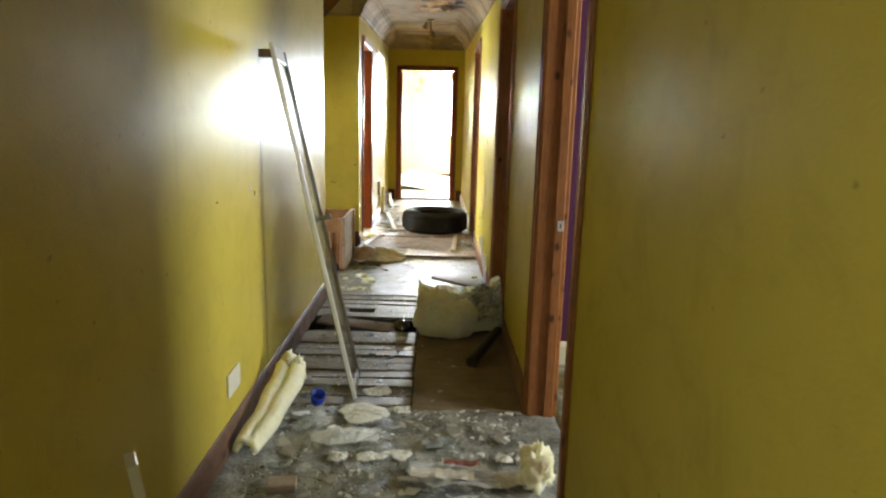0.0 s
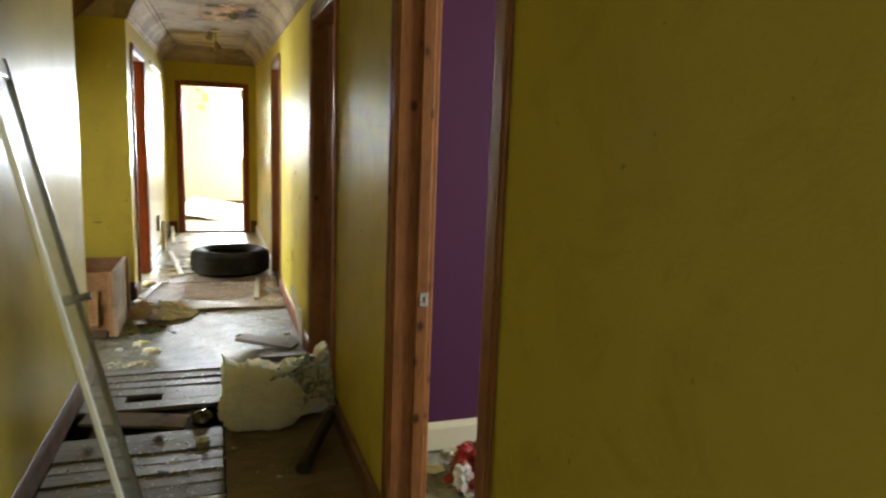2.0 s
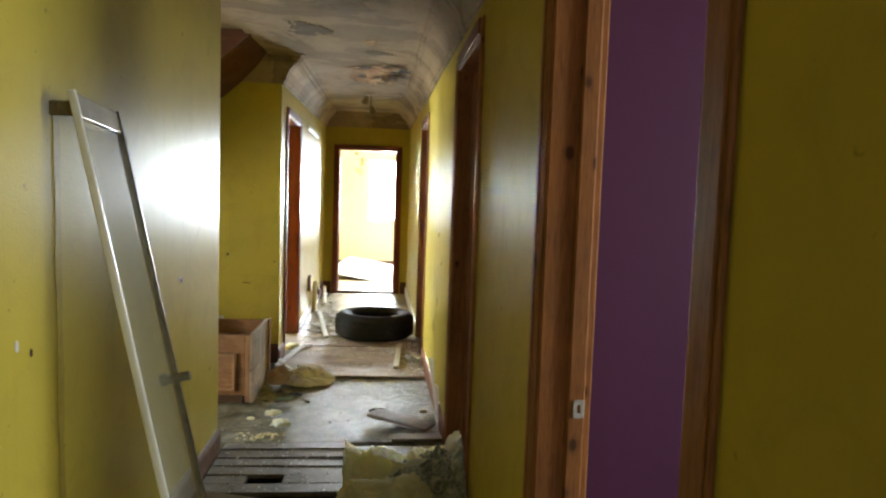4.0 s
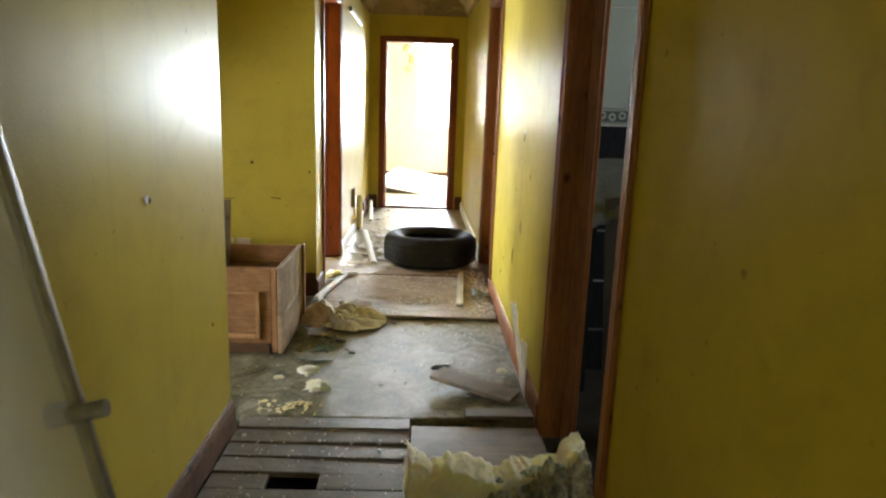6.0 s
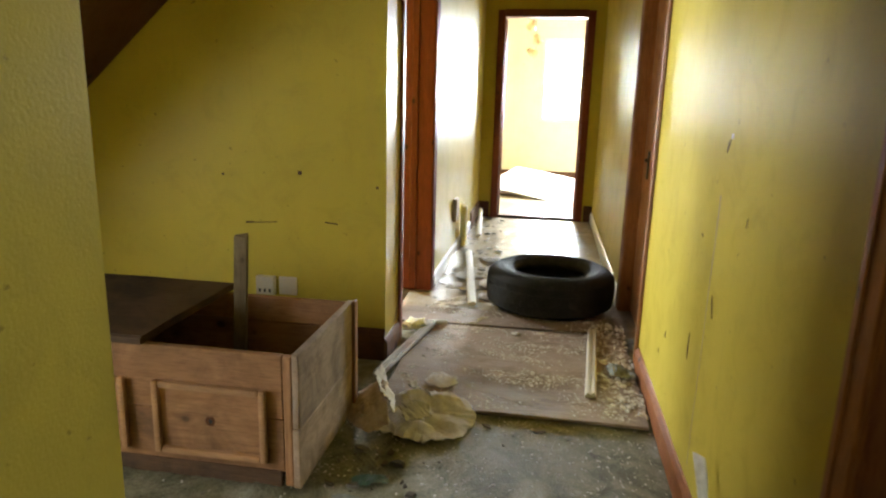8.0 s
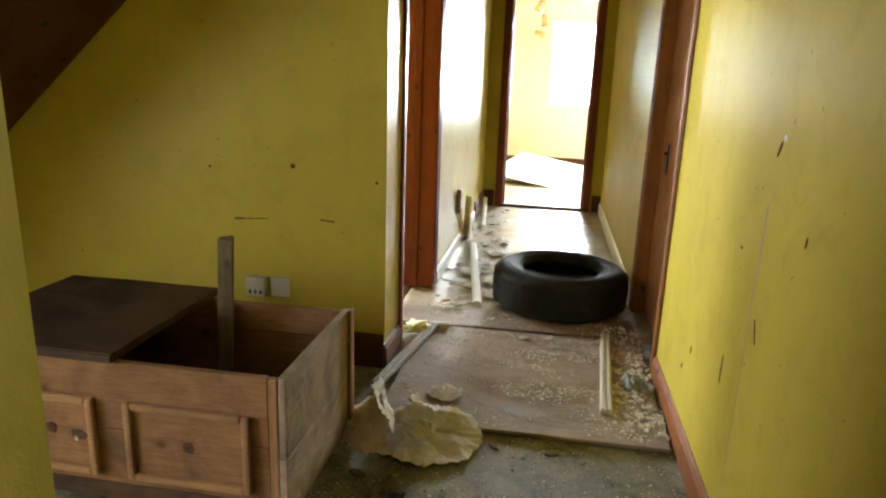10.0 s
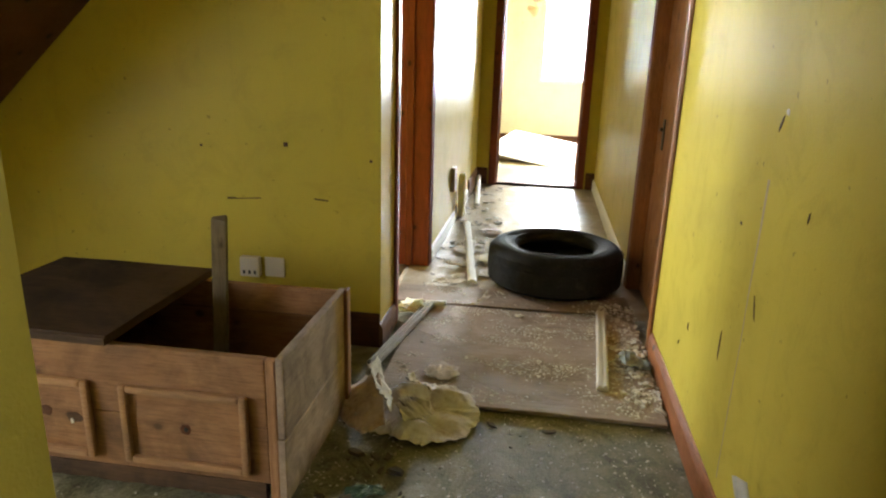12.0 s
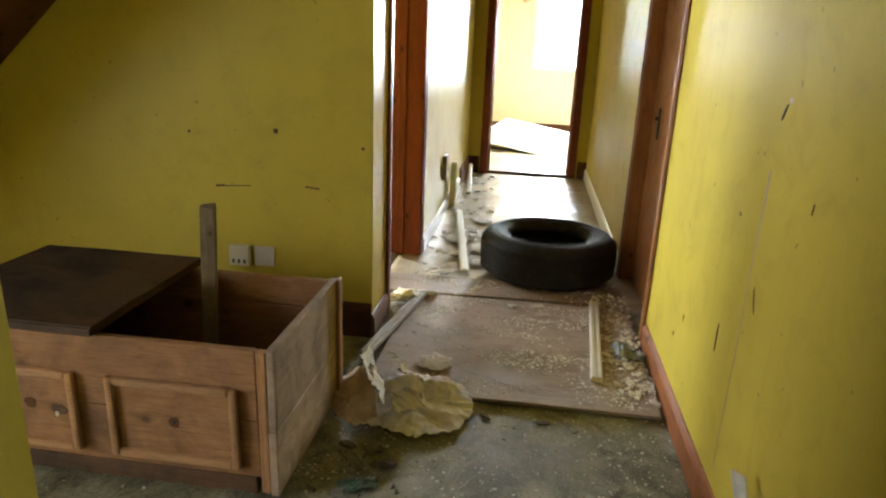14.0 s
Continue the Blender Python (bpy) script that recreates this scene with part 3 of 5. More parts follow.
def doorway_y(name, y0, y1, zt, xa, xb, face, label, material=FRAME, both=True):
    """A doorway in a wall along y, between y0 and y1; face is the corridor side, xa to xb the wall."""
    d = thing(name, label, "door frame", ((xa + xb) / 2, (y0 + y1) / 2, 0), 0, "", "structure")
    ox, oy = (xa + xb) / 2, (y0 + y1) / 2
    lo, hi = xa - ox, xb - ox
    s = 1 if face == xb else -1
    fx = face - ox
    for y, sg in ((y0, 1), (y1, -1)):
        part("lining", boxed(lo - 0.004, hi + 0.004, *sorted((y - oy - sg * 0.024, y - oy)), 0.0, zt, bevel=0.003), material, d)
        mid = -s * 0.025
        part("stop", boxed(mid - 0.02, mid + 0.02, *sorted((y - oy + sg * 0.0005, y - oy + sg * 0.014)), 0.0, zt - 0.015, bevel=0.003), material, d)
        a, b = sorted((y - oy - sg * 0.075, y - oy - sg * 0.006))
        bm = boxed(*sorted((fx + s * 0.0005, fx + s * 0.011)), a, b, 0.0, zt + 0.062, bevel=0.005, segs=2)
        bm_box(bm, *sorted((fx + s * 0.010, fx + s * 0.015)), a + 0.042 if sg < 0 else a + 0.006, b - 0.006 if sg < 0 else b - 0.042, 0.0, zt + 0.05, bevel=0.003)
        part("architrave", bm, material, d)
    part("head", boxed(lo - 0.004, hi + 0.004, y0 - oy - 0.024, y1 - oy + 0.024, zt, zt + 0.024, bevel=0.003), FRAME_Y, d)
    part("head_architrave", boxed(*sorted((fx + s * 0.0005, fx + s * 0.018)), y0 - oy - 0.006, y1 - oy + 0.006, zt + 0.006, zt + 0.07, bevel=0.005, segs=2), FRAME_Y, d)
    return d


def strike_plate(parent, x, y, z):
    bm = boxed(x - 0.013, x - 0.004, y, y + 0.004, z - 0.021, z + 0.021, bevel=0.001)
    bm_box(bm, x + 0.004, x + 0.013, y, y + 0.004, z - 0.021, z + 0.021, bevel=0.001)
    for q in (-0.016, 0.016):
        bm_box(bm, x - 0.0045, x + 0.0045, y, y + 0.004, z + q - 0.006, z + q + 0.006)
    part("strike_plate", bm, STEEL, parent, "steel strike plate")


door_1 = doorway_y("door_1", 2.35, 3.07, 1.97, R, R + TH, R, "knotty varnished pine door frame, the door gone")
strike_plate(door_1, 0.030, (3.07 - 2.35) / 2 - 0.0175, 0.84)
door_2 = doorway_y("door_2", 4.21, 4.93, 1.97, R, R + TH, R, "knotty varnished pine bathroom door frame, the door gone")
door_3 = doorway_y("door_3", 7.03, 7.80, 1.97, R, R + TH, R, "varnished pine door frame with a closed door")
leaf = boxed(0.0, 0.04, -0.383, 0.383, 0.012, 1.965, bevel=0.003)
leaf = part("door_leaf", leaf, FRAME, door_3, "reddish brown wooden door")
hb = bmesh.new()
bm_box(hb, -0.008, -0.0005, 0.19 - 0.02, 0.19 + 0.02, 0.80, 0.95, bevel=0.003)
bm_tube(hb, (-0.005, 0.19, 0.90), (-0.022, 0.19, 0.90), 0.009)
part("handle", hb, BLACK, leaf, "dark metal handle plate")
door_4 = doorway_y("door_4", 7.10, 7.93, 1.97, L - 0.175, L, L, "red-brown varnished door frame of the bright room", FRAME_RED)
door_5 = thing("door_5", "red-brown varnished door frame of the end room", "door frame", (-0.21, 10.77, 0), 0, "", "structure")
for x, sg in ((-0.39, 1), (0.39, -1)):
    part("lining", boxed(*sorted((x - sg * 0.024, x)), -0.064, 0.064, 0, 1.97, bevel=0.003), FRAME_RED, door_5)
    part("stop", boxed(*sorted((x + sg * 0.0005, x + sg * 0.014)), 0.0, 0.04, 0, 1.955, bevel=0.003), FRAME_RED, door_5)
    part("architrave", boxed(*sorted((x - sg * 0.075, x - sg * 0.006)), -0.078, -0.0605, 0, 2.035, bevel=0.005, segs=2), FRAME_RED, door_5)
part("head", boxed(-0.414, 0.414, -0.064, 0.064, 1.97, 1.994, bevel=0.003), FRAME_X, door_5)
part("head_architrave", boxed(-0.396, 0.396, -0.078, -0.0605, 1.976, 2.042, bevel=0.005, segs=2), FRAME_X, door_5)
part("threshold", boxed(-0.40, 0.40, -0.05, 0.05, 0.0, 0.022, bevel=0.006), SKIRT_X, door_5, "worn grey threshold strip")


def window_at(name, c, w, h, along, label):
    """A white casement in an opening: frame, mullion, sill and two panes."""
    d = thing(name, label, "window", c, 0 if along == 'x' else 90, "", "structure")
    part("window_frame", boxed(-w / 2, w / 2, -0.03, 0.03, 0.0, 0.05, bevel=0.004), TRIM_WHITE, d)
    part("window_frame", boxed(-w / 2, w / 2, -0.03, 0.03, h - 0.05, h, bevel=0.004), TRIM_WHITE, d)
    for x in (-w / 2, -0.025, w / 2 - 0.05):
        part("window_frame", boxed(x, x + 0.05, -0.03, 0.03, 0.0505, h - 0.0505, bevel=0.004), TRIM_WHITE, d)
    for x in (-w / 2 + 0.05, 0.025):
        p = part("pane", boxed(x, x + w / 2 - 0.075, -0.003, 0.003, 0.0505, h - 0.0505), PANE, d)
        p.visible_shadow = False
    return d


PANE = thin_film("window_glass", (0.9, 0.92, 0.92), 0.08, 0.03)
window_at("window_1", (0.30, 14.22, 0.88), 1.16, 1.2, 'x', "white-framed window full of pale sky")
window_at("window_2", (-4.33, 10.0, 0.85), 1.1, 1.2, 'y', "white-framed window full of pale sky")
window_at("window_3", (3.53, 2.175, 0.9), 1.35, 1.2, 'y', "white-framed bedroom window")
window_at("window_4", (2.43, 4.7, 1.45), 0.6, 0.6, 'y', "small white-framed bathroom window")
window_at("window_6", (-3.63, 4.0, 0.15), 1.4, 1.8, 'y', "tall white-framed window of the stair hall")
# added window, never in view, built around the side fill
window_at("added_window", (-0.875, -0.55, 0.9), 0.9, 1.0, 'y', "added small white-framed window, out of view, for fill light")

# pale overcast sky beyond the windows
SKYGLOW, nt_, b_ = mat("overcast_glow", 1.0)
b_.inputs["Base Color"].default_value = (0.8, 0.84, 0.88, 1)
b_.inputs["Emission Color"].default_value = (0.93, 0.97, 1.0, 1)
b_.inputs["Emission Strength"].default_value = 6.0
for nm, bx in (("backdrop_end", (-1.2, 2.0, 15.2, 15.22, -0.2, 3.6)), ("backdrop_bright_room", (-5.4, -5.38, 7.4, 11.4, -0.2, 3.6)), ("backdrop_hall", (-4.9, -4.88, 2.6, 6.4, -0.2, 3.6))):
    structure(nm, boxed(*bx), SKYGLOW, "blank bright overcast sky outside", "sky")

# ---- floors ----
structure("ground", boxed(-40, 40, -40, 60, -0.5, -0.3), VOID, "bare dark earth under and around the house", "ground")


def rough_floor(name, x0, x1, y0, y1, z0, amp, step, material, label, freq=4.0, base=-0.28):
    bm = bmesh.new()
    nx, ny = max(1, round((x1 - x0) / step)), max(1, round((y1 - y0) / step))
    g = []
    for i in range(nx + 1):
        col = []
        for j in range(ny + 1):
            x, y = x0 + (x1 - x0) * i / nx, y0 + (y1 - y0) * j / ny
            col.append(bm.verts.new((x, y, z0 + amp * noise.fractal(Vector((x, y, 3.3)) * freq, 0.9, 2.1, 6))))
        g.append(col)
    for i in range(nx):
        for j in range(ny):
            bm.faces.new((g[i][j], g[i + 1][j], g[i + 1][j + 1], g[i][j + 1]))
    lo = [bm.verts.new((x, y, base)) for x, y in ((x0, y0), (x1, y0), (x1, y1), (x0, y1))]
    rim = [[g[i][0] for i in range(nx + 1)], [g[nx][j] for j in range(ny + 1)], [g[i][ny] for i in range(nx, -1, -1)], [g[0][j] for j in range(ny, -1, -1)]]
    for k in range(4):
        bm.faces.new([lo[k], lo[(k + 1) % 4]] + rim[k][::-1])
    bm.faces.new(lo[::-1])
    return structure(name, bm, material, label, "floor", True)


rough_floor("floor_near", L - TH, R + TH, -3.1, 3.14, 0.0, 0.012, 0.02, RUBBLE, "grey floor buried in rubble and dust", 9)
rough_floor("floor_middle", -3.6, R + TH, 5.06, 7.34, -0.002, 0.003, 0.03, CHIP, "grimy grey-brown chipboard floor", 5)
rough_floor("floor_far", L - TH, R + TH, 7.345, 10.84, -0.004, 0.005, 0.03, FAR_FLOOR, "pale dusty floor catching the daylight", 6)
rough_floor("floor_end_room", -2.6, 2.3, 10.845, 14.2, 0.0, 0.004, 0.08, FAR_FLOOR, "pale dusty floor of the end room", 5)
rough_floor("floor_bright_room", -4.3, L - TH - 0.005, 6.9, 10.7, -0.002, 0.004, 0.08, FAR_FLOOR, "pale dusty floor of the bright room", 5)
rough_floor("floor_purple_room", R + TH + 0.005, 3.5, 0.82, 3.7, -0.002, 0.006, 0.04, RUBBLE, "littered grey floor of the purple room", 6)
rough_floor("floor_bathroom", R + TH + 0.005, 2.4, 3.82, 5.74, -0.05, 0.01, 0.06, VOID, "near-black bathroom floor", 6)
rough_floor("floor_store", R + TH + 0.005, 1.6, 5.87, 10.7, -0.002, 0.004, 0.1, CHIP, "plain floor behind the closed door", 6)
rough_floor("floor_hall", -3.6, L - TH - 0.002, 2.9, 5.055, -0.002, 0.003, 0.08, CHIP, "grimy chipboard floor of the stair hall", 5)
# the hollow's darkness is in the colour, not only from lack of light
rough_floor("floor_void", L - TH, R + TH, 3.141, 5.059, -0.2, 0.02, 0.04, VOID, "hollow under the lifted floorboards, its shade put into near-black colour", 5, -0.29)

# ---- stairs over the alcove ----
stair = thing("staircase", "dark brown boarded underside of a steep wooden stair", "staircase", (-2.32, 6.39, 1.085))
SLOPE = 0.89
bm = bmesh.new()
x0, x1 = -1.3, 1.46
for y0, y1, m0, m1, name in ((-0.36, 0.386, 0.0, 0.02, "soffit"), (-0.40, -0.361, -0.012, 0.27, "stringer")):
    bm = bmesh.new()
    v = [bm.verts.new((x, y, SLOPE * x + m)) for x in (x0, x1) for y in (y0, y1) for m in (m0 * 1.34, m1 * 1.34)]
    for f in ((0, 1, 3, 2), (4, 6, 7, 5), (0, 2, 6, 4), (1, 5, 7, 3), (0, 4, 5, 1), (2, 3, 7, 6)):
        bm.faces.new([v[i] for i in f])
    part(name, bm, STAIR, stair)
for k in range(13):
    x = x0 + 0.10 + k * 0.205
    part("tread", boxed(x, x + 0.24, -0.359, 0.386, SLOPE * x + 0.22, SLOPE * x + 0.245, bevel=0.004), STAIR, stair)

# ---- the pine chest ----
chest = thing("storage_chest", "knotty pine chest with framed panels, half its lid gone", "chest", (0, 0, 0))
X0, X1, Y0, Y1, ZT = -1.84, -0.795, 5.72, 6.275, 0.44
part("bottom", boxed(X0 + 0.02, X1 - 0.02, Y0 + 0.02, Y1 - 0.02, 0.045, 0.06), PINE, chest)
part("front", boxed(X0, X1 - 0.053, Y0, Y0 + 0.02, 0.06, 0.232, bevel=0.002), PINE, chest)
part("front", boxed(X0, X1 - 0.053, Y0 - 0.0015, Y0 + 0.02, 0.2335, ZT, bevel=0.003), PINE, chest)
part("corner_post", boxed(X1 - 0.0515, X1 - 0.0245, Y0 - 0.003, Y0 + 0.02, 0.012, ZT - 0.002, bevel=0.003), PINE_Z, chest, "pine corner post")
part("end", boxed(X1 - 0.0235, X1, Y0 - 0.006, Y1, 0.008, 0.205, bevel=0.003), PINE_Y, chest, "pale grey-brown end board")
part("end", boxed(X1 - 0.0235, X1, Y0 - 0.004, Y1, 0.2065, ZT + 0.006, bevel=0.006, segs=2), PINE_Y, chest, "pale grey-brown end board")
part("end_post", boxed(X1 + 0.0005, X1 + 0.014, Y1 - 0.03, Y1 + 0.005, 0.012, ZT + 0.01, bevel=0.003), PINE_Z, chest)
part("end", boxed(X0, X0 + 0.02, Y0 + 0.021, Y1, 0.05, ZT, bevel=0.003), PINE_Y, chest)
part("back", boxed(X0 + 0.021, X1 - 0.025, Y1 - 0.02, Y1, 0.05, ZT - 0.10, bevel=0.003), PINE, chest)
part("back", boxed(X0 + 0.021, X1 - 0.025, Y1 - 0.022, Y1 - 0.001, ZT - 0.097, ZT, bevel=0.003), PINE, chest)
def plinth_fn(u, v):
    """A rotten kickboard with a bitten lower edge."""
    bite = max(0, noise.noise(Vector((u * 9, 2.2, 1.0)))) * 0.05 + 0.012 * noise.noise(Vector((u * 31, 1.2, 4.0)))
    lo = 0.006 + max(0, bite)
    return Vector((X0 + 0.01 + (X1 - 0.075 - X0) * u, Y0 + 0.010 + 0.004 * noise.noise(Vector((u * 12, v * 2, 3))), lo + (0.0595 - lo) * v))


part("plinth", sheet(1, 1, 60, 3, plinth_fn, 0.012), LID, chest, "broken dark plinth")


def knot_spot(cx, cz, rx, rz, seed, material, parent, depth=0.0015):
    """A dark ragged knot in the board, a touch proud of it."""
    bm = bmesh.new()
    n = 16
    ring = []
    for k in range(n):
        a = 2 * math.pi * k / n
        r = 1 + 0.35 * noise.noise(Vector((math.cos(a) * 1.7, math.sin(a) * 1.7, seed)))
        ring.append((cx + rx * r * math.cos(a), cz + rz * r * math.sin(a)))
    back = [bm.verts.new((x, Y0 - 0.0055, z)) for x, z in ring]
    front = [bm.verts.new((cx + (x - cx) * 0.85, Y0 - 0.006 - depth, cz + (z - cz) * 0.85)) for x, z in ring]
    bm.faces.new(front)
    for k in range(n):
        bm.faces.new((back[k], back[(k + 1) % n], front[(k + 1) % n], front[k]))
    part("knot", bm, material, parent, "dark knot")


for cx in (-1.083, -1.545):
    w, lo, hi = 0.185, 0.088, 0.328
    panel = part("panel", boxed(cx - w + 0.02, cx + w - 0.02, Y0 - 0.006, Y0 - 0.0005, lo + 0.02, hi - 0.02, bevel=0.002), PINE, chest)
    for a in ((cx - w, cx - w + 0.022, lo, hi), (cx + w - 0.022, cx + w, lo, hi)):
        part("moulding", boxed(a[0], a[1], Y0 - 0.022, Y0 - 0.0008, a[2], a[3], bevel=0.008, segs=2), PINE_PALE, panel)
    for a in ((lo, lo + 0.022), (hi - 0.022, hi)):
        part("moulding", boxed(cx - w + 0.0225, cx + w - 0.0225, Y0 - 0.022, Y0 - 0.0008, a[0], a[1], bevel=0.008, segs=2), PINE_PALE, panel)
    if cx > -1.2:
        knot_spot(cx, 0.205, 0.017, 0.017, 1.0, STAIR, panel)
        knot_spot(cx + 0.002, 0.206, 0.007, 0.008, 2.0, BLACK, panel, 0.0025)
    else:
        knot_spot(cx + 0.040, 0.218, 0.020, 0.016, 3.0, STAIR, panel)
        knot_spot(cx + 0.125, 0.205, 0.026, 0.018, 4.0, LID, panel)
        knot_spot(cx + 0.118, 0.192, 0.006, 0.009, 5.0, CARD_WHITE, panel, 0.0025)
lid = boxed(X0 - 0.02, -1.285, Y0 - 0.022, Y1 + 0.02, ZT + 0.004, ZT + 0.03)
bmesh.ops.subdivide_edges(lid, edges=lid.edges[:], cuts=18, use_grid_fill=True)
for v in lid.verts:
    # chewed front edge and corner, slight cupping
    if v.co.y < Y0 - 0.02:
        v.co.y += 0.010 * max(0, noise.noise(Vector((v.co.x * 14, 1, 1)))) + (0.006 if v.co.z > ZT + 0.025 else 0)
    if v.co.x > -1.29:
        v.co.x -= 0.008 * max(0, noise.noise(Vector((v.co.y * 11, 2, 1))))
    v.co.z += 0.003 * noise.noise(Vector((v.co.x * 4, v.co.y * 4, 5)))
part("lid", lid, LID, chest, "dark worn lid board over one half")

stick = thing("wooden_batten", "weathered wooden batten standing upright in the chest", "batten", (-1.205, 6.15, 0.061), 12)
bm = boxed(-0.024, 0.024, -0.011, 0.011, 0, 0.63, bevel=0.003)
for v in bm.verts:
    v.co.x += 0.03 * (v.co.z / 0.63)
    if v.co.z > 0.6:
        v.co.z += 0.02 * noise.noise(v.co * 90)
part("batten", bm, BATTEN, stick)


# ---- sockets and plates ----
def plate(name, x, y, z, normal, label, category, material, w=0.088, h=0.088, d=0.010):
    t = thing(name, label, category, (x, y, z), {'+x': 90, '-y': 0, '-x': -90}[normal])
    part("plate", boxed(-w / 2, w / 2, -d, -0.0006, -h / 2, h / 2, bevel=0.003, segs=2), material, t)
    for sx in (-1, 1):
        b = bmesh.new()
        bm_tube(b, (sx * w * 0.36, -d - 0.0015, 0), (sx * w * 0.36, -d + 0.001, 0), 0.0035, 8)
        part("screw", b, STEEL, t)
    return t


p = plate("blanking_plate", LN, 2.795, 0.255, '+x', "white double blanking plate on the yellow wall", "wall plate", PLASTICBOX, 0.148, 0.09)
so = plate("wall_socket", -1.365, 6.78, 0.325, '-y', "grubby white socket box low on the alcove wall", "socket", CREAM, 0.085, 0.085, 0.032)
for hx, hz in ((-0.024, -0.022), (0.0, -0.022), (0.024, -0.022)):
    part("socket_hole", boxed(hx - 0.005, hx + 0.005, -0.0335, -0.031, hz - 0.008, hz + 0.008), BLACK, so, "dark socket slot")
plate("telephone_plate", -1.262, 6.78, 0.325, '-y', "cream telephone plate beside the socket", "wall plate", CREAM, 0.085, 0.085, 0.010)
sb = plate("wall_box", L, 8.92, 0.36, '+x', "brass-brown electric box on the wall", "wall plate", SOCKETMETAL, 0.13, 0.17, 0.03)
foam_stub = thing("foam_strip", "yellowed foam strip standing against the wall", "foam strip", (L + 0.03, 9.27, 0.0))
bm = boxed(-0.02, 0.03, -0.04, 0.04, 0.0, 0.34, bevel=0.01)
bmesh.ops.subdivide_edges(bm, edges=bm.edges[:], cuts=3, use_grid_fill=True)
for v in bm.verts:
    v.co += Vector((noise.noise(v.co * 30), noise.noise(v.co * 30 + Vector((9, 0, 0))), 0)) * 0.012
part("strip", bm, FOAM, foam_stub)
bat = thing("wall_batten", "short white-painted batten fixed to the wall", "batten", (L, 9.1, 2.03))
part("batten", boxed(0.0006, 0.022, -0.5, 0.5, -0.022, 0.022, bevel=0.003), TRIM_WHITE, bat)

# ---- tyre ----
tyre = thing("car_tyre", "worn black car tyre lying flat on the floor", "tyre", (-0.055, 7.785, 0.017), 20)
RO, W = 0.37, 0.232
prof = [(0.205, 0.045), (0.215, 0.030), (0.255, 0.008), (0.305, 0.000), (0.335, 0.012), (0.355, 0.030), (0.366, 0.055), (RO, W / 2), (0.366, W - 0.055), (0.355, W - 0.030), (0.335, W - 0.012), (0.305, W), (0.255, W - 0.008), (0.215, W - 0.030), (0.205, W - 0.045), (0.212, W - 0.06), (0.30, W - 0.05), (0.345, W / 2), (0.30, 0.05), (0.212, 0.06)]
bm = bmesh.new()
bm_lathe(bm, prof, 64, close=True)
part("carcass", bm, TYRE, tyre, "", True)
bm = bmesh.new()
for zc in (0.052, 0.094, 0.131, 0.173):
    for k in range(48):
        a = 2 * math.pi * (k + (0.5 if zc in (0.094, 0.173) else 0)) / 48
        r = RO - (0.0015 if abs(zc - W / 2) < 0.03 else 0.0045)
        m = pose(0, 0, 0, 0, 0, math.degrees(a)) @ Matrix.Translation((r, 0, zc)) @ pose(0, 0, 0, 12 if zc < W / 2 else -12, 0, 0)
        bmesh.ops.create_cube(bm, size=1, matrix=m @ Matrix.Diagonal((0.0028, 0.043, 0.034, 1)))
part("tread", bm, TYRE, tyre, "worn tread blocks")
bm = bmesh.new()
for r in (0.235, 0.285):
    bm_lathe(bm, [(r - 0.004, W - 0.018 + (r - 0.2) * 0.14), (r, W - 0.008 + (r - 0.235) * 0.18), (r + 0.004, W - 0.014 + (r - 0.2) * 0.14)], 64)
part("sidewall_rib", bm, TYRE, tyre, "", True)

# ---- leaning glass screen ----
screen = thing("shower_screen", "framed curved glass screen leaning on the wall", "glass screen", (-0.408, 3.185, 0.012))
A, Bv = Vector((0, 0, 0)), Vector((-0.352, 0.052, 1.535))
SIDE = Vector((-0.02, 0.31, -0.012))
up = Bv.normalized()
nrm = SIDE.cross(up).normalized()


def bar(a, b, w, d, material, name, parent, label=""):
    z = (b - a).normalized()
    y = nrm
    x = y.cross(z).normalized()
    m = Matrix((x, y, z)).transposed().to_4x4()
    bm = bmesh.new()
    bm_box(bm, -w / 2, w / 2, -d / 2, d / 2, 0, (b - a).length, bevel=0.004, segs=2)
    bmesh.ops.transform(bm, matrix=Matrix.Translation(a) @ m, verts=bm.verts)
    return part(name, bm, material, parent, label)


bar(A, Bv, 0.016, 0.018, TRIM_WHITE, "rail", screen, "white side rail")
bar(A + SIDE, Bv + SIDE, 0.016, 0.020, ALU_DARK, "rail", screen, "tarnished grey side rail")
bar(Bv + SIDE.normalized() * 0.01 - up * 0.035, Bv + SIDE - SIDE.normalized() * 0.01 - up * 0.035, 0.06, 0.012, ALU, "top_rail", screen)
bar(A + SIDE.normalized() * 0.01 + up * 0.02, A + SIDE - SIDE.normalized() * 0.01 + up * 0.02, 0.03, 0.012, ALU, "bottom_rail", screen)
bow = sheet(1, 1, 10, 4, lambda u, v: A + SIDE * (0.03 + 0.94 * u) + Bv * (0.02 + 0.94 * v) + nrm * (-0.035 * math.sin(math.pi * u)), 0.004)
g = part("glass_pane", bow, GLASS, screen, "hazy curved glass", True)
cl = A + SIDE + up * 0.80
bm = bmesh.new()
bm_tube(bm, cl - nrm * 0.03 - SIDE.normalized() * 0.015, cl + nrm * 0.045 - SIDE.normalized() * 0.015, 0.013, 10)
bm_tube(bm, cl - nrm * 0.04, cl - nrm * 0.02, 0.018, 10)
part("clip", bm, ALU_DARK, screen, "tarnished round clip")

# an added dark block gives the top rail's shadow on the wall
bt = Bv - up * 0.05
bm = bmesh.new()
bm_box(bm, bt.x - 0.062, bt.x + 0.002, bt.y - 0.003, bt.y + 0.006, bt.z - 0.012, bt.z + 0.022, bevel=0.003)
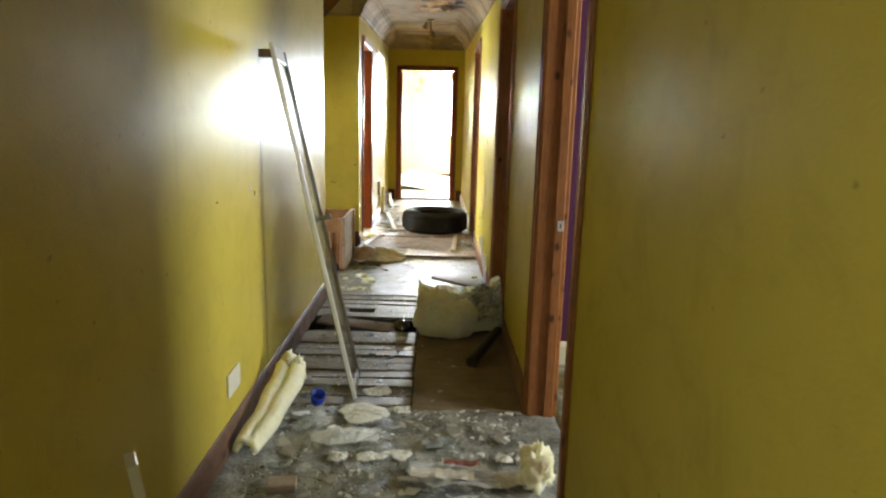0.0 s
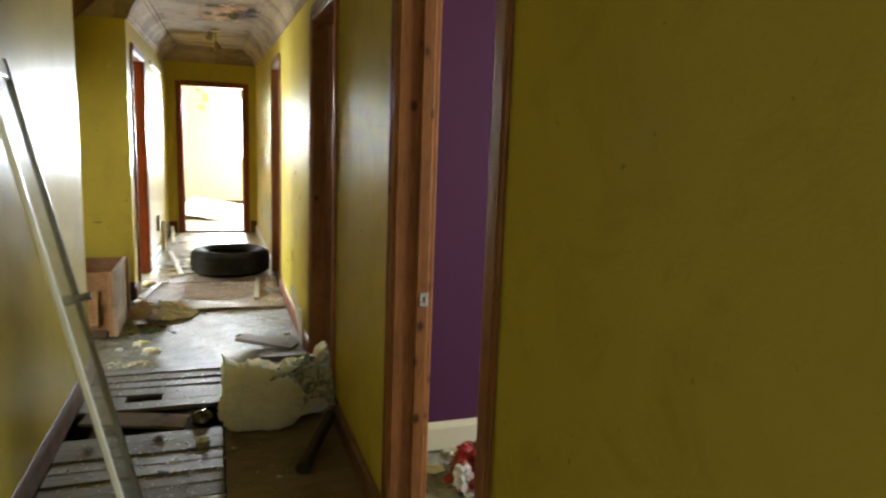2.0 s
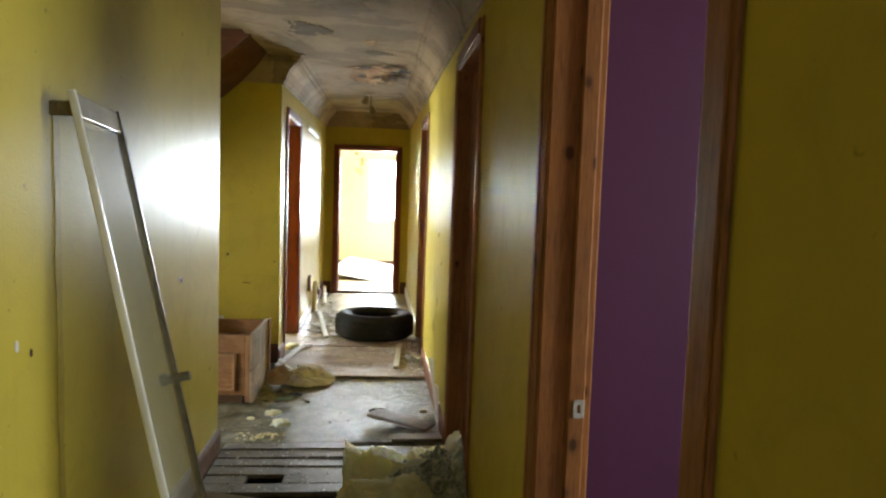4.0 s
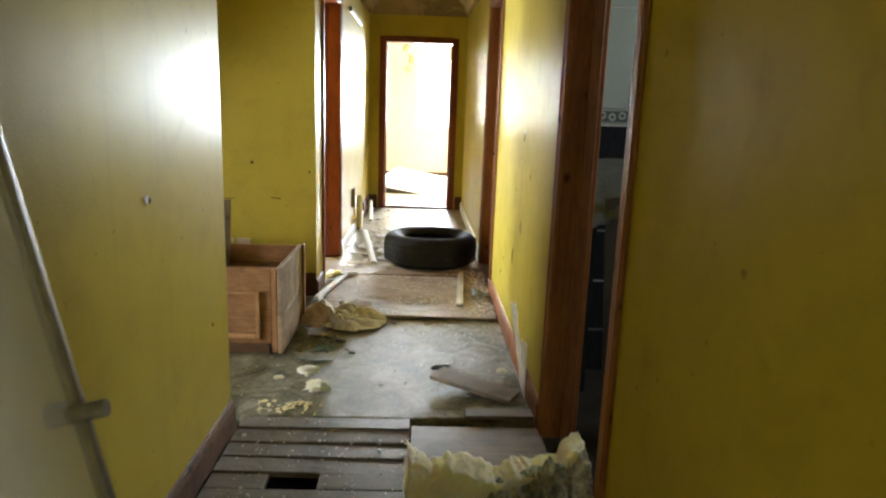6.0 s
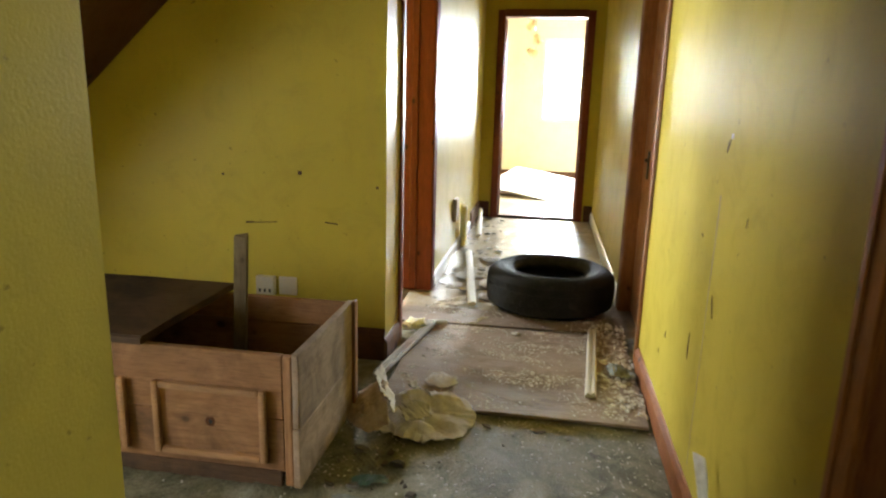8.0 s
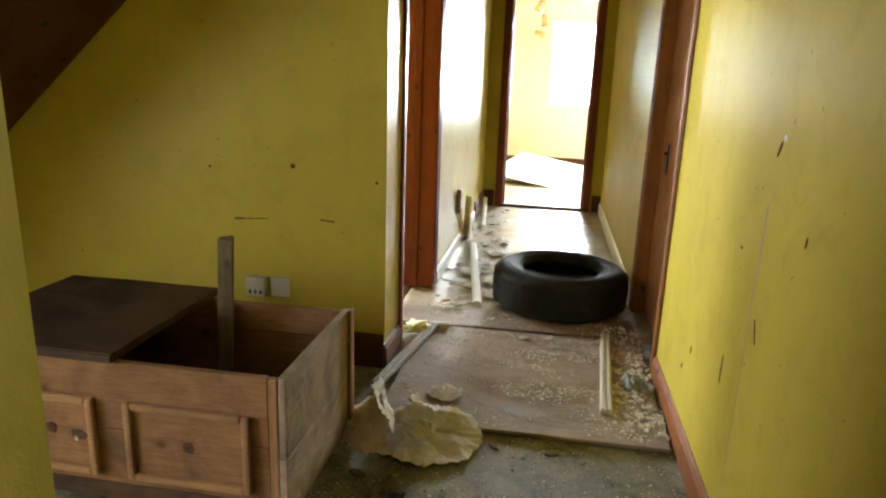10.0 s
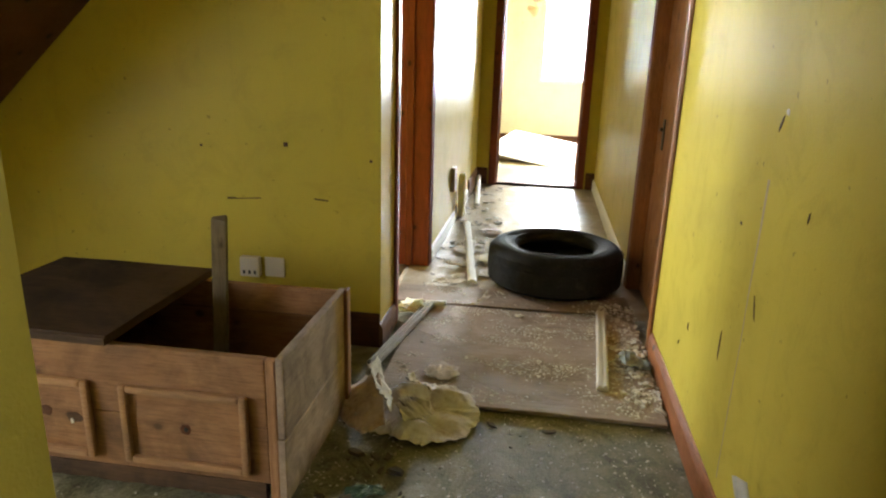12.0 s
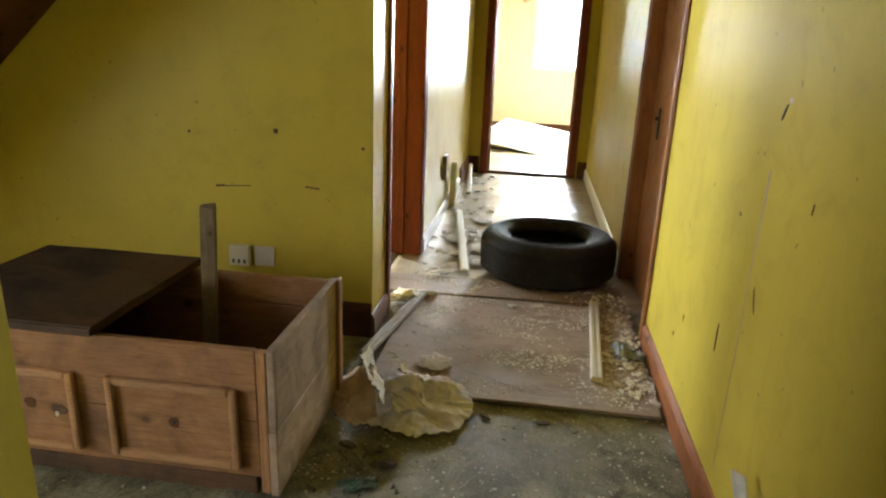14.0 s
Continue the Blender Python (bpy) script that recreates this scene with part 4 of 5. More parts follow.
part("bracket", bm, BATTEN, screen, "small dark block standing in for the top rail's shadow")

# white board leaning beside the camera's start
wb = thing("trim_board", "white-edged trim board leaning on the skirting", "trim board", (-0.675, 1.80, 0.012))
bm = boxed(-0.012, 0.012, -0.035, 0.035, 0, 0.49, bevel=0.002)
bmesh.ops.transform(bm, matrix=pose(0, 0, 0, 0, -8, 30), verts=bm.verts)
part("board", bm, TRIM_WHITE, wb)

# ---- loose boards and strips on the floor ----


def strip(name, a, b, w, h, material, label, category, lift=0.0, profile=0, roll=0):
    a, b = Vector(a), Vector(b)
    t = thing(name, label, category, a, math.degrees(math.atan2(b.y - a.y, b.x - a.x)))
    n = (b - a).length
    bm = bmesh.new()
    bm_box(bm, 0, n, -w / 2, w / 2, 0, h, bevel=min(w, h) * 0.15)
    if profile:
        for k in range(profile):
            y = -w / 2 + w * (k + 0.5) / profile
            bm_box(bm, 0.002, n - 0.002, y - w / profile * 0.28, y + w / profile * 0.28, h - 0.001, h + 0.006, bevel=0.001)
    bmesh.ops.transform(bm, matrix=pose(0, 0, 0, 0, -math.degrees(math.atan2(b.z - a.z, n)), 0), verts=bm.verts)
    part("strip", bm, material, t)
    return t


strip("metal_rail", (-0.775, 6.56, 0.022), (-0.665, 7.25, 0.024), 0.05, 0.012, ALU, "grooved aluminium rail lying on the floor", "metal rail", 0, 3)
strip("metal_rail", (-0.690, 7.262, 0.022), (-0.585, 7.275, 0.022), 0.03, 0.012, TRIM_WHITE, "short broken piece of white rail", "metal rail", 0, 2)
strip("trim_strip", (0.120, 6.53, 0.021), (0.172, 7.33, 0.021), 0.045, 0.016, CREAM, "flaking cream-painted trim strip on the plywood", "trim strip", 0, 2)
strip("trim_strip", (-0.498, 7.66, 0.012), (-0.684, 9.0, 0.012), 0.05, 0.014, TRIM_WHITE, "long white trim strip lying on the floor", "trim strip", 0, 1)
strip("trim_strip", (-0.68, 9.66, 0.004), (-0.745, 10.45, 0.11), 0.04, 0.014, TRIM_WHITE, "white trim strip propped on the skirting", "trim strip", 0, 1)
strip("loose_board", (-0.045, 5.455, 0.028), (0.290, 5.255, 0.004), 0.125, 0.020, OLD_BOARD, "warped grey floorboard offcut with a raised end", "board")
strip("loose_board", (0.065, 5.10, 0.002), (0.345, 5.105, 0.002), 0.075, 0.018, OLD_BOARD, "grey floorboard offcut beside the wall", "board")
ply1 = thing("plywood_sheet", "scuffed reddish plywood sheet with flakes on it", "plywood sheet", (-0.19, 6.82, 0.0))
bm = boxed(-0.53, 0.515, -0.485, 0.47, 0.003, 0.018, bevel=0.003)
part("sheet", bm, PLY, ply1)


def smear_fn(u, v):
    """A ragged muddy smear running aslant over the sheet."""
    p, q = u * 2 - 1, v * 2 - 1
    if p * p + q * q > 0.62 + 0.75 * noise.noise(Vector((p * 2.6, q * 2.6, 3.3))) + 0.35 * noise.noise(Vector((p * 8, q * 8, 3.3))):
        return None
    return Vector((-0.02 + 0.24 * p + 0.04 * q, -0.27 - 0.10 * p + 0.13 * q, 0.0184))


part("mud_smear", sheet(1, 1, 60, 40, smear_fn, 0.0004), DARKPLY, ply1, "dark damp smear")
ply2 = thing("plywood_sheet", "narrow reddish plywood strip across the corridor", "plywood sheet", (-0.22, 7.44, 0.0), 2)
part("sheet", boxed(-0.66, 0.55, -0.11, 0.14, 0.004, 0.016, bevel=0.003), PLY, ply2)
ply3 = thing("plywood_sheet", "dark damp plywood sheet patching the floor", "plywood sheet", (0.105, 3.9, 0.0))
part("sheet", boxed(-0.255, 0.245, -0.80, 1.10, -0.012, 0.006, bevel=0.003), DARKPLY, ply3)

# ---- torn cardboard disc ----
torn = thing("torn_cardboard", "torn round flap of brown cardboard, pale at the rips", "cardboard", (-0.565, 6.27, 0.018))


def flap(u, v):
    """The round pale piece, buckled, its rim chewed."""
    a, r = 2 * math.pi * u, v
    ca, sa = math.cos(a), math.sin(a)
    edge = 1 + 0.07 * noise.noise(Vector((ca * 2, sa * 2, 1.5))) + 0.09 * noise.noise(Vector((ca * 7, sa * 7, 4))) + 0.05 * noise.noise(Vector((ca * 19, sa * 19, 4)))
    x, y = 0.065 + 0.185 * r * ca * edge, -0.012 + 0.185 * r * sa * edge
    k = 1 - r ** 4
    z = 0.006 + 0.040 * k * math.exp(-((x + 0.04) / 0.12) ** 2) + 0.030 * abs(noise.noise(Vector((x * 9, y * 9, 2)))) * k
    z += 0.022 * k * math.exp(-((y - 0.04 - 0.35 * x) / 0.022) ** 2) - 0.014 * k * math.exp(-((y + 0.05 + 0.5 * x) / 0.02) ** 2)
    z += 0.012 * max(0, r - 0.8) / 0.2 * max(0, noise.noise(Vector((ca * 5, sa * 5, 9)))) + 0.004 * noise.noise(Vector((x * 40, y * 40, 2)))
    return Vector((x, y, max(-0.012 if y < 0.0 else 0.004, z - 0.016 / (1 + math.exp((y - 0.02) * 70)))))


def fold(u, v):
    """The brown piece that slopes up to the rip and curls over."""
    y = -0.19 + 0.36 * u + 0.02 * noise.noise(Vector((v * 4, u * 3, 8)))
    width = 0.16 * math.sin(math.pi * (0.16 + 0.70 * u)) + 0.03 * noise.noise(Vector((u * 6, 1, 1))) + 0.015 * noise.noise(Vector((u * 22, 1, 1)))
    x = -0.045 - 0.12 * u - max(0.02, width) * (1 - v)
    z = -0.010 + 0.115 * v ** 0.8 * math.sin(math.pi * (0.14 + 0.74 * u)) + 0.018 * noise.noise(Vector((x * 13, y * 13, 3))) + 0.006 * noise.noise(Vector((x * 40, y * 40, 3)))
    return Vector((x, y, max(-0.014, z)))


def rip(seed, x, y, ang, ln, w, lift):
    """A ragged paper rip: thin, jagged and curled."""
    ca, sa = math.cos(ang), math.sin(ang)

    def fn(u, v):
        jag = 0.55 * noise.noise(Vector((u * 11, seed, 0))) + 0.35 * noise.noise(Vector((u * 27, seed, 2)))
        p = (u - 0.5) * ln
        q = (v - 0.3) * w * max(0.08, math.sin(math.pi * (0.06 + 0.88 * u)) * (0.85 + jag)) + 0.025 * noise.noise(Vector((u * 3.5, seed + 5, 0)))
        z = lift + 0.022 * v * v + 0.010 * noise.noise(Vector((u * 9, v * 3, seed)))
        return Vector((x + p * ca - q * sa, y + p * sa + q * ca, max(0.006, z)))
    return sheet(1, 1, 40, 5, fn, 0.002)


part("flap", sheet(1, 1, 110, 20, flap, 0.003), CARD, torn)
part("folded_flap", sheet(1, 1, 26, 16, fold, 0.003), CARD_BROWN, torn, "darker brown folded piece")
part("ripped_edge", rip(1.3, -0.105, 0.0, 1.914, 0.40, 0.06, 0.085), CARD_WHITE, torn, "white ripped paper edge", True)
part("ripped_edge", rip(8.1, 0.050, -0.10, 0.9, 0.13, 0.12, 0.040), CARD_WHITE, torn, "white ripped paper edge", True)
part("ripped_edge", rip(6.4, -0.10, -0.165, -0.5, 0.16, 0.07, 0.010), CARD_WHITE, torn, "white ripped paper edge", True)
part("ripped_edge", rip(3.4, 0.02, 0.10, 2.2, 0.14, 0.05, 0.045), CARD_WHITE, torn, "white ripped paper edge", True)

# ---- mineral wool ----
wool = thing("insulation_batt", "torn yellow mineral wool batt slumped against the wall", "insulation", (0.10, 4.20, 0.0))


def wool_block(cx, cy, w, d, h, seed, freq=7, amp=0.03, rise=0.0, cuts=14):
    bm = boxed(-w / 2, w / 2, -d / 2, d / 2, 0, h)
    bmesh.ops.subdivide_edges(bm, edges=bm.edges[:], cuts=cuts, use_grid_fill=True)
    for v in bm.verts:
        p = v.co.copy()
        k = Vector((p.x, p.y, p.z)) * freq + Vector((seed, seed * 2, 0))
        n1 = noise.noise_vector(k) + 0.35 * noise.noise_vector(k * 2.7) + 0.3 * noise.noise_vector(k * 6) + 0.25 * noise.noise_vector(k * 13)
        # rounded shoulders
        s = Vector((2 * p.x / w, 2 * p.y / d, 2 * p.z / h - 1))
        big = max(abs(s.x), abs(s.y), abs(s.z))
        s *= 0.06 + 0.96 * big / max(1e-6, (abs(s.x) ** 2.8 + abs(s.y) ** 2.8 + abs(s.z) ** 2.8) ** (1 / 2.8))
        p = Vector((s.x * w / 2, s.y * d / 2, (s.z + 1) * h / 2))
        ex, ey = abs(p.x) / (w / 2), abs(p.y) / (d / 2)
        if p.z > 0.01:
            p.z -= 0.06 * h * (max(0, ex - 0.6) + max(0, ey - 0.6)) * (p.z / h)
            p.z += rise * (p.x / w) * (p.z / h)
        q = p + n1 * amp * (0.35 + 0.65 * min(1, p.z / 0.08))
        q.z = max(0.0, q.z)
        v.co = q + Vector((cx, cy, 0))
    return bm


part("batt", wool_block(-0.085, -0.095, 0.335, 0.17, 0.205, 2.0, 7.0, 0.036, 0.0, 54), WOOL, wool, "", True)
part("batt", wool_block(0.06, 0.03, 0.36, 0.18, 0.12, 9.0, 6.0, 0.034, 0.02, 36), WOOL, wool, "", True)


def wool_back(u, v):
    """The rear layer, standing in a sagging fold with a peak at each end; v runs up its front, over the crest and down its back."""
    x = -0.255 + 0.50 * u
    crest = 0.235 + 0.012 * math.exp(-(u / 0.2) ** 2) + 0.06 * max(0, (u - 0.62) / 0.38) ** 1.6 + 0.03 * noise.noise(Vector((u * 7, 1.5, 2))) + 0.014 * noise.noise(Vector((u * 29, 1.5, 2)))
    z = crest * min(1.0, 2.6 * min(v, 1 - v))
    y = 0.085 + 0.11 * min(1, max(0, (v - 0.38) / 0.24)) - 0.02 * math.sin(math.pi * u)
    p = Vector((x, y, z))
    w = noise.noise_vector(p * 7) * 0.022 + noise.noise_vector(p * 24) * 0.010 + noise.noise_vector(p * 60) * 0.005
    return Vector((min(x + w.x, 0.246), y + w.y, max(0.0, z + w.z * min(1, z / 0.05))))


def wool_drape(u, v):
    """The dirty layer that dips from the rear crest towards the front, widest by the wall."""
    x = -0.06 + 0.30 * u
    y = -0.15 * u + (0.12 + 0.15 * u) * v - 0.03
    z = 0.120 + 0.03 * u + (0.055 + 0.095 * u) * v ** 1.3 - 0.10 * max(0, 0.3 - v) * u + 0.05 * noise.fractal(Vector((x * 12, y * 12, 5)), 0.6, 2.1, 6)
    return Vector((min(x, 0.244), y, z))


part("batt", skin(120, 90, wool_back), WOOL, wool, "", True)
part("facing", sheet(1, 1, 70, 46, wool_drape, 0.004), WOOL_DIRTY, wool, "dirty grey-green torn layer", True)

pipe = thing("metal_pipe", "black rusty pipe leaning on the skirting", "pipe", (0.143, 3.62, 0.03))
bm = bmesh.new()
bm_tube(bm, (0, 0, 0), (0.165, 0.36, 0.055), 0.026, 16)
bm_tube(bm, (-0.004, -0.009, -0.001), (0.012, 0.026, 0.004), 0.031, 16)
part("pipe", bm, PIPE, pipe)
bulb = thing("steel_bowl", "small shiny steel bowl among the boards", "bowl", (-0.250, 4.29, -0.024), 0)
bm = bmesh.new()
bm_lathe(bm, [(0.0, 0.060), (0.017, 0.059), (0.034, 0.050), (0.046, 0.034), (0.050, 0.013), (0.052, 0.004), (0.048, 0.004), (0.042, 0.030), (0.025, 0.048), (0.0, 0.055)], 28)
part("bowl", bm, CHROME, bulb, "", True)

# ---- foam, film and paper near the start ----
fo = thing("foam_offcut", "yellowed foam offcut slumped along the skirting", "foam", (-0.722, 2.93, 0.012), -6)


def foam_fn(u, v):
    """A split foam pipe sleeve, its far end ragged and raised on the skirting."""
    a = math.pi * (0.02 + 0.96 * v)
    far = u * u
    r = 0.027 * (1 + 0.75 * u) + 0.007 * noise.noise(Vector((u * 5, v * 3, 2))) + 0.0015 * noise.noise(Vector((u * 26, v * 11, 2)))
    y = -0.27 + 0.54 * u + (0.07 * noise.noise(Vector((v * 7, 1, 1))) * u ** 5)
    ca, sa = math.cos(a), math.sin(a)
    flat = abs(ca) ** 0.6 * (1 if ca > 0 else -1)
    return Vector((r * flat + 0.012 * noise.noise(Vector((u * 4, 1, 1))), y, 0.004 + 0.085 * far + r * sa ** 0.6 * 1.7 - 0.012 * math.exp(-((v - 0.45) / 0.12) ** 2)))


part("foam", sheet(1, 1, 44, 26, foam_fn, -0.022), FOAM, fo, "", True)
tb = bmesh.new()
for k in range(5):
    lump(tb, (-0.035 + 0.018 * k, 0.255 + 0.012 * (k % 2), 0.14 + 0.025 * (k % 3)), (0.018, 0.024, 0.030), 0.6, 60 + k, 3, 2.4)
part("torn_end", tb, FOAM, fo, "", True)
fr = thing("foam_offcut", "ragged lump of yellow foam beside the door frame", "foam", (0.30, 2.50, 0.05), 0)
bm = bmesh.new()
lump(bm, (0, 0, 0.02), (0.055, 0.065, 0.085), 0.32, 3, 4, 2.4, 0.6)
part("foam", bm, FOAM, fr, "", True)
cup = thing("bottle_cap", "bright blue plastic bottle cap in the rubble", "bottle cap", (-0.563, 3.10, 0.022))
bm = bmesh.new()
bm_lathe(bm, [(0.0, 0.0), (0.024, 0.0), (0.028, 0.004), (0.031, 0.055), (0.027, 0.055), (0.024, 0.008), (0.0, 0.006)], 24, pose(0, 0, 0.012, 30, 15, 0))
part("cap", bm, BLUE, cup, "", True)


def crumple(name, x, y, w, d, h, seed, material, label, category, turn=0, z=0.012, n=18, tear=0.25, thick=0.002):
    def fn(u, v):
        px, py = (u - 0.5) * w, (v - 0.5) * d
        r = math.hypot((u - 0.5) * 2, (v - 0.5) * 2)
        if r > 0.82 + tear * noise.noise(Vector((u * 4, v * 4, seed))):
            return None
        zz = h * (0.5 + 0.5 * noise.noise(Vector((u * 3.1, v * 3.1, seed)))) + 0.4 * h * abs(noise.noise(Vector((u * 8, v * 8, seed + 3))))
        return Vector((px, py, max(0.002, zz * (1.1 - 0.5 * r))))
    t = thing(name, label, category, (x, y, z), turn)
    part("sheet", sheet(1, 1, n, n, fn, thick), material, t, "", False)
    return t


crumple("plastic_film", -0.40, 2.80, 0.34, 0.20, 0.05, 1.1, FILM, "crumpled clear plastic film catching the light", "plastic film", 10)
crumple("paper_scrap", -0.35, 3.02, 0.28, 0.24, 0.03, 2.7, PLASTERBOARD, "torn off-white scrap of plaster paper", "paper scrap", -20)
crumple("paper_scrap", -0.31, 3.26, 0.17, 0.14, 0.025, 5.2, PLASTERBOARD, "torn off-white scrap of plaster paper", "paper scrap", 30)
bag = crumple("plastic_bag", 0.02, 2.53, 0.42, 0.22, 0.05, 8.9, FILM, "crumpled printed plastic bag in the rubble", "plastic bag", -5)
crumple("paper_scrap", -0.02, 2.78, 0.20, 0.10, 0.03, 6.1, GREYRAG, "crumpled grey scrap in the rubble", "paper scrap", 25)
crumple("paper_scrap", 0.20, 2.52, 0.16, 0.12, 0.02, 7.3, CARD_WHITE, "torn pale scrap of paper", "paper scrap", 60)
crumple("paper_scrap", -0.17, 2.68, 0.10, 0.10, 0.02, 3.3, PLASTERBOARD, "small pale scrap of plaster", "paper scrap", 15)
crumple("cloth_rag", 0.265, 6.80, 0.15, 0.20, 0.055, 4.4, GREYRAG, "crumpled grey-green rag beside the skirting", "rag", 15, 0.016)
crumple("floor_scrap", -0.02, 5.585, 0.13, 0.09, 0.02, 2.4, VOID, "damp black scrap behind the loose board", "scrap", 20, 0.001)
crumple("foil_scrap", -0.60, 5.80, 0.15, 0.08, 0.03, 9.2, GREEN, "dull green scrap of foil on the chipboard", "foil scrap", 20, 0.004)
crumple("cardboard_scrap", -0.62, 5.68, 0.20, 0.10, 0.012, 3.9, GREYRAG, "flat dirty scrap on the chipboard", "cardboard", -10, 0.003)
crumple("paper_scrap", -0.62, 7.62, 0.24, 0.12, 0.03, 1.9, CARD_WHITE, "torn pale paper on the floor", "paper scrap", 12, 0.014)
crumple("paper_scrap", -0.42, 8.15, 0.22, 0.30, 0.02, 5.9, CARD_WHITE, "torn pale paper on the floor", "paper scrap", 0, 0.004)
crumple("paper_scrap", -0.50, 6.56, 0.20, 0.18, 0.02, 7.9, CARD, "torn pale paper on the plywood", "paper scrap", 0, 0.02)
part("print", sheet(1, 1, 10, 6, lambda u, v: Vector((-0.04 + 0.13 * u, 0.02 + 0.03 * v + 0.02 * noise.noise(Vector((u * 5, 2, 2))), 0.045 + 0.012 * noise.noise(Vector((u * 6, v * 6, 3))))), 0.0015), CARD_RED, bag, "red printed band")
part("print", sheet(1, 1, 10, 6, lambda u, v: Vector((-0.15 + 0.22 * u, -0.07 + 0.06 * v + 0.02 * noise.noise(Vector((u * 5, 5, 2))), 0.042 + 0.012 * noise.noise(Vector((u * 6, v * 6, 6))))), 0.0015), CARD_WHITE, bag, "pale printed patch")
bb = thing("brick_piece", "dusty brown piece of brick in the rubble", "brick piece", (-0.57, 2.46, 0.005), 8)
part("brick", boxed(-0.05, 0.05, -0.035, 0.035, 0, 0.03, bevel=0.006, segs=2), PLY, bb)

# wallpaper and plaster peeled from the wall low down
peel = thing("peeled_plaster", "white torn plasterboard paper curling off the wall", "plasterboard scrap", (R - 0.017, 5.40, 0.0))


def peel_fn(yb, yt, w0, w1, zt, curl, seed):
    def fn(u, v):
        y = yb + (yt - yb) * v ** 1.3 + (u - 0.5) * (w0 + (w1 - w0) * v) + 0.008 * noise.noise(Vector((v * 6, u * 2, seed)))
        x = -0.003 - curl * v * (0.4 + 0.6 * u) + 0.003 * noise.noise(Vector((u * 6, v * 6, seed)))
        return Vector((min(x, -0.001), y, 0.005 + zt * v))
    return fn


part("flake", sheet(1, 1, 6, 22, peel_fn(-0.02, 0.17, 0.07, 0.022, 0.34, 0.040, 5.0), 0.003), CARD_WHITE, peel, "", True)
part("flake", sheet(1, 1, 6, 22, peel_fn(-0.06, -0.11, 0.11, 0.075, 0.25, 0.022, 2.0), 0.003), CARD_WHITE, peel, "", True)

# ---- end room ----
slab = thing("plasterboard_sheet", "white plasterboard sheet tilted on the floor", "plasterboard", (-0.20, 12.75, 0.0), -14)
bm = boxed(-0.55, 0.55, -0.7, 0.7, 0, 0.014, bevel=0.003)
bmesh.ops.transform(bm, matrix=pose(0, 0, 0.10, 5, 8, 0), verts=bm.verts)
part("sheet", bm, PLASTERBOARD, slab)
slab2 = thing("timber_stack", "low stack of broken boards under the sheet", "boards", (-0.25, 12.8, 0.0), 8)
for k in range(4):
    part("board", boxed(-0.55, 0.5, -0.42 + k * 0.22, -0.25 + k * 0.22, 0.005 + 0.02 * (k % 2), 0.025 + 0.02 * (k % 2), bevel=0.003), PLY, slab2)


def spot_lamp(name, at, turn, material, label, drop=0.16, tilt=0):
    t = thing(name, label, "ceiling lamp", at, turn)
    bm = bmesh.new()
    bm_lathe(bm, [(0.0, 0.0), (0.05, 0.0), (0.05, -0.012), (0.02, -0.022), (0.0, -0.022)], 20)
    part("rose", bm, material, t)
    bm = bmesh.new()
    bm_tube(bm, (0, 0, -0.02), (0.01, 0, -drop - 0.12 - 0.20 * tilt), 0.008, 10)
    part("stem", bm, material, t)
    for k, (dx, dz) in enumerate(((-0.05, -drop), (0.02, -drop - 0.10 - 0.06 * tilt), (-0.03, -drop - 0.20 - 0.12 * tilt))[:3 if tilt else 2]):
        bm = bmesh.new()
        bm_lathe(bm, [(0.012, 0.05), (0.02, 0.045), (0.030, 0.0), (0.042, -0.03), (0.036, -0.03), (0.024, 0.0), (0.012, 0.03)], 16, Matrix.Translation((dx, 0, dz)) @ pose(0, 0, 0, 35, 20 - 40 * k, 0) @ Matrix.Scale(1.5 if tilt else 1.0, 4))
        part("shade", bm, material, t, "", True)
    return t


spot_lamp("ceiling_lamp", (-0.36, 12.5, 2.5), 0, CARD_BROWN, "beige ceiling spotlight cluster hanging down", 0.42, 1)
spot_lamp("ceiling_lamp", (-0.16, 8.65, cove_z(8.65) + 0.2), 0, SOCKETMETAL, "tarnished two-armed ceiling lamp fitting", 0.07)

# ---- bathroom, seen through its doorway ----
TW, THG = 0.2, 0.25
bm = bmesh.new()
for name, z0, rows, material in (("black_tile", 0.0, [-0.08, 0.17, 0.42, 0.67, 0.92], TILE_DARK), ("pale_tile", 0.0, [1.242, 1.692, 2.142], TILE_PALE)):
    proto = None
    for z in rows:
        for k in range(6):
            x = 0.617 + k * TW
            h = 0.242 if material is TILE_DARK else 0.446
            if proto is None:
                g_ = 0.0025 if material is TILE_DARK else 0.001
                b = boxed(-TW / 2 + g_, TW / 2 - g_, -0.007, -0.0005, 0.003, h, bevel=0.0015)
                ob = part(name, b, material, wall_bath_far)
                proto = ob.data
            else:
                ob = new(name, proto)
                ob.parent = wall_bath_far
            ob.matrix_basis = pose(x + TW / 2, 5.74, z)
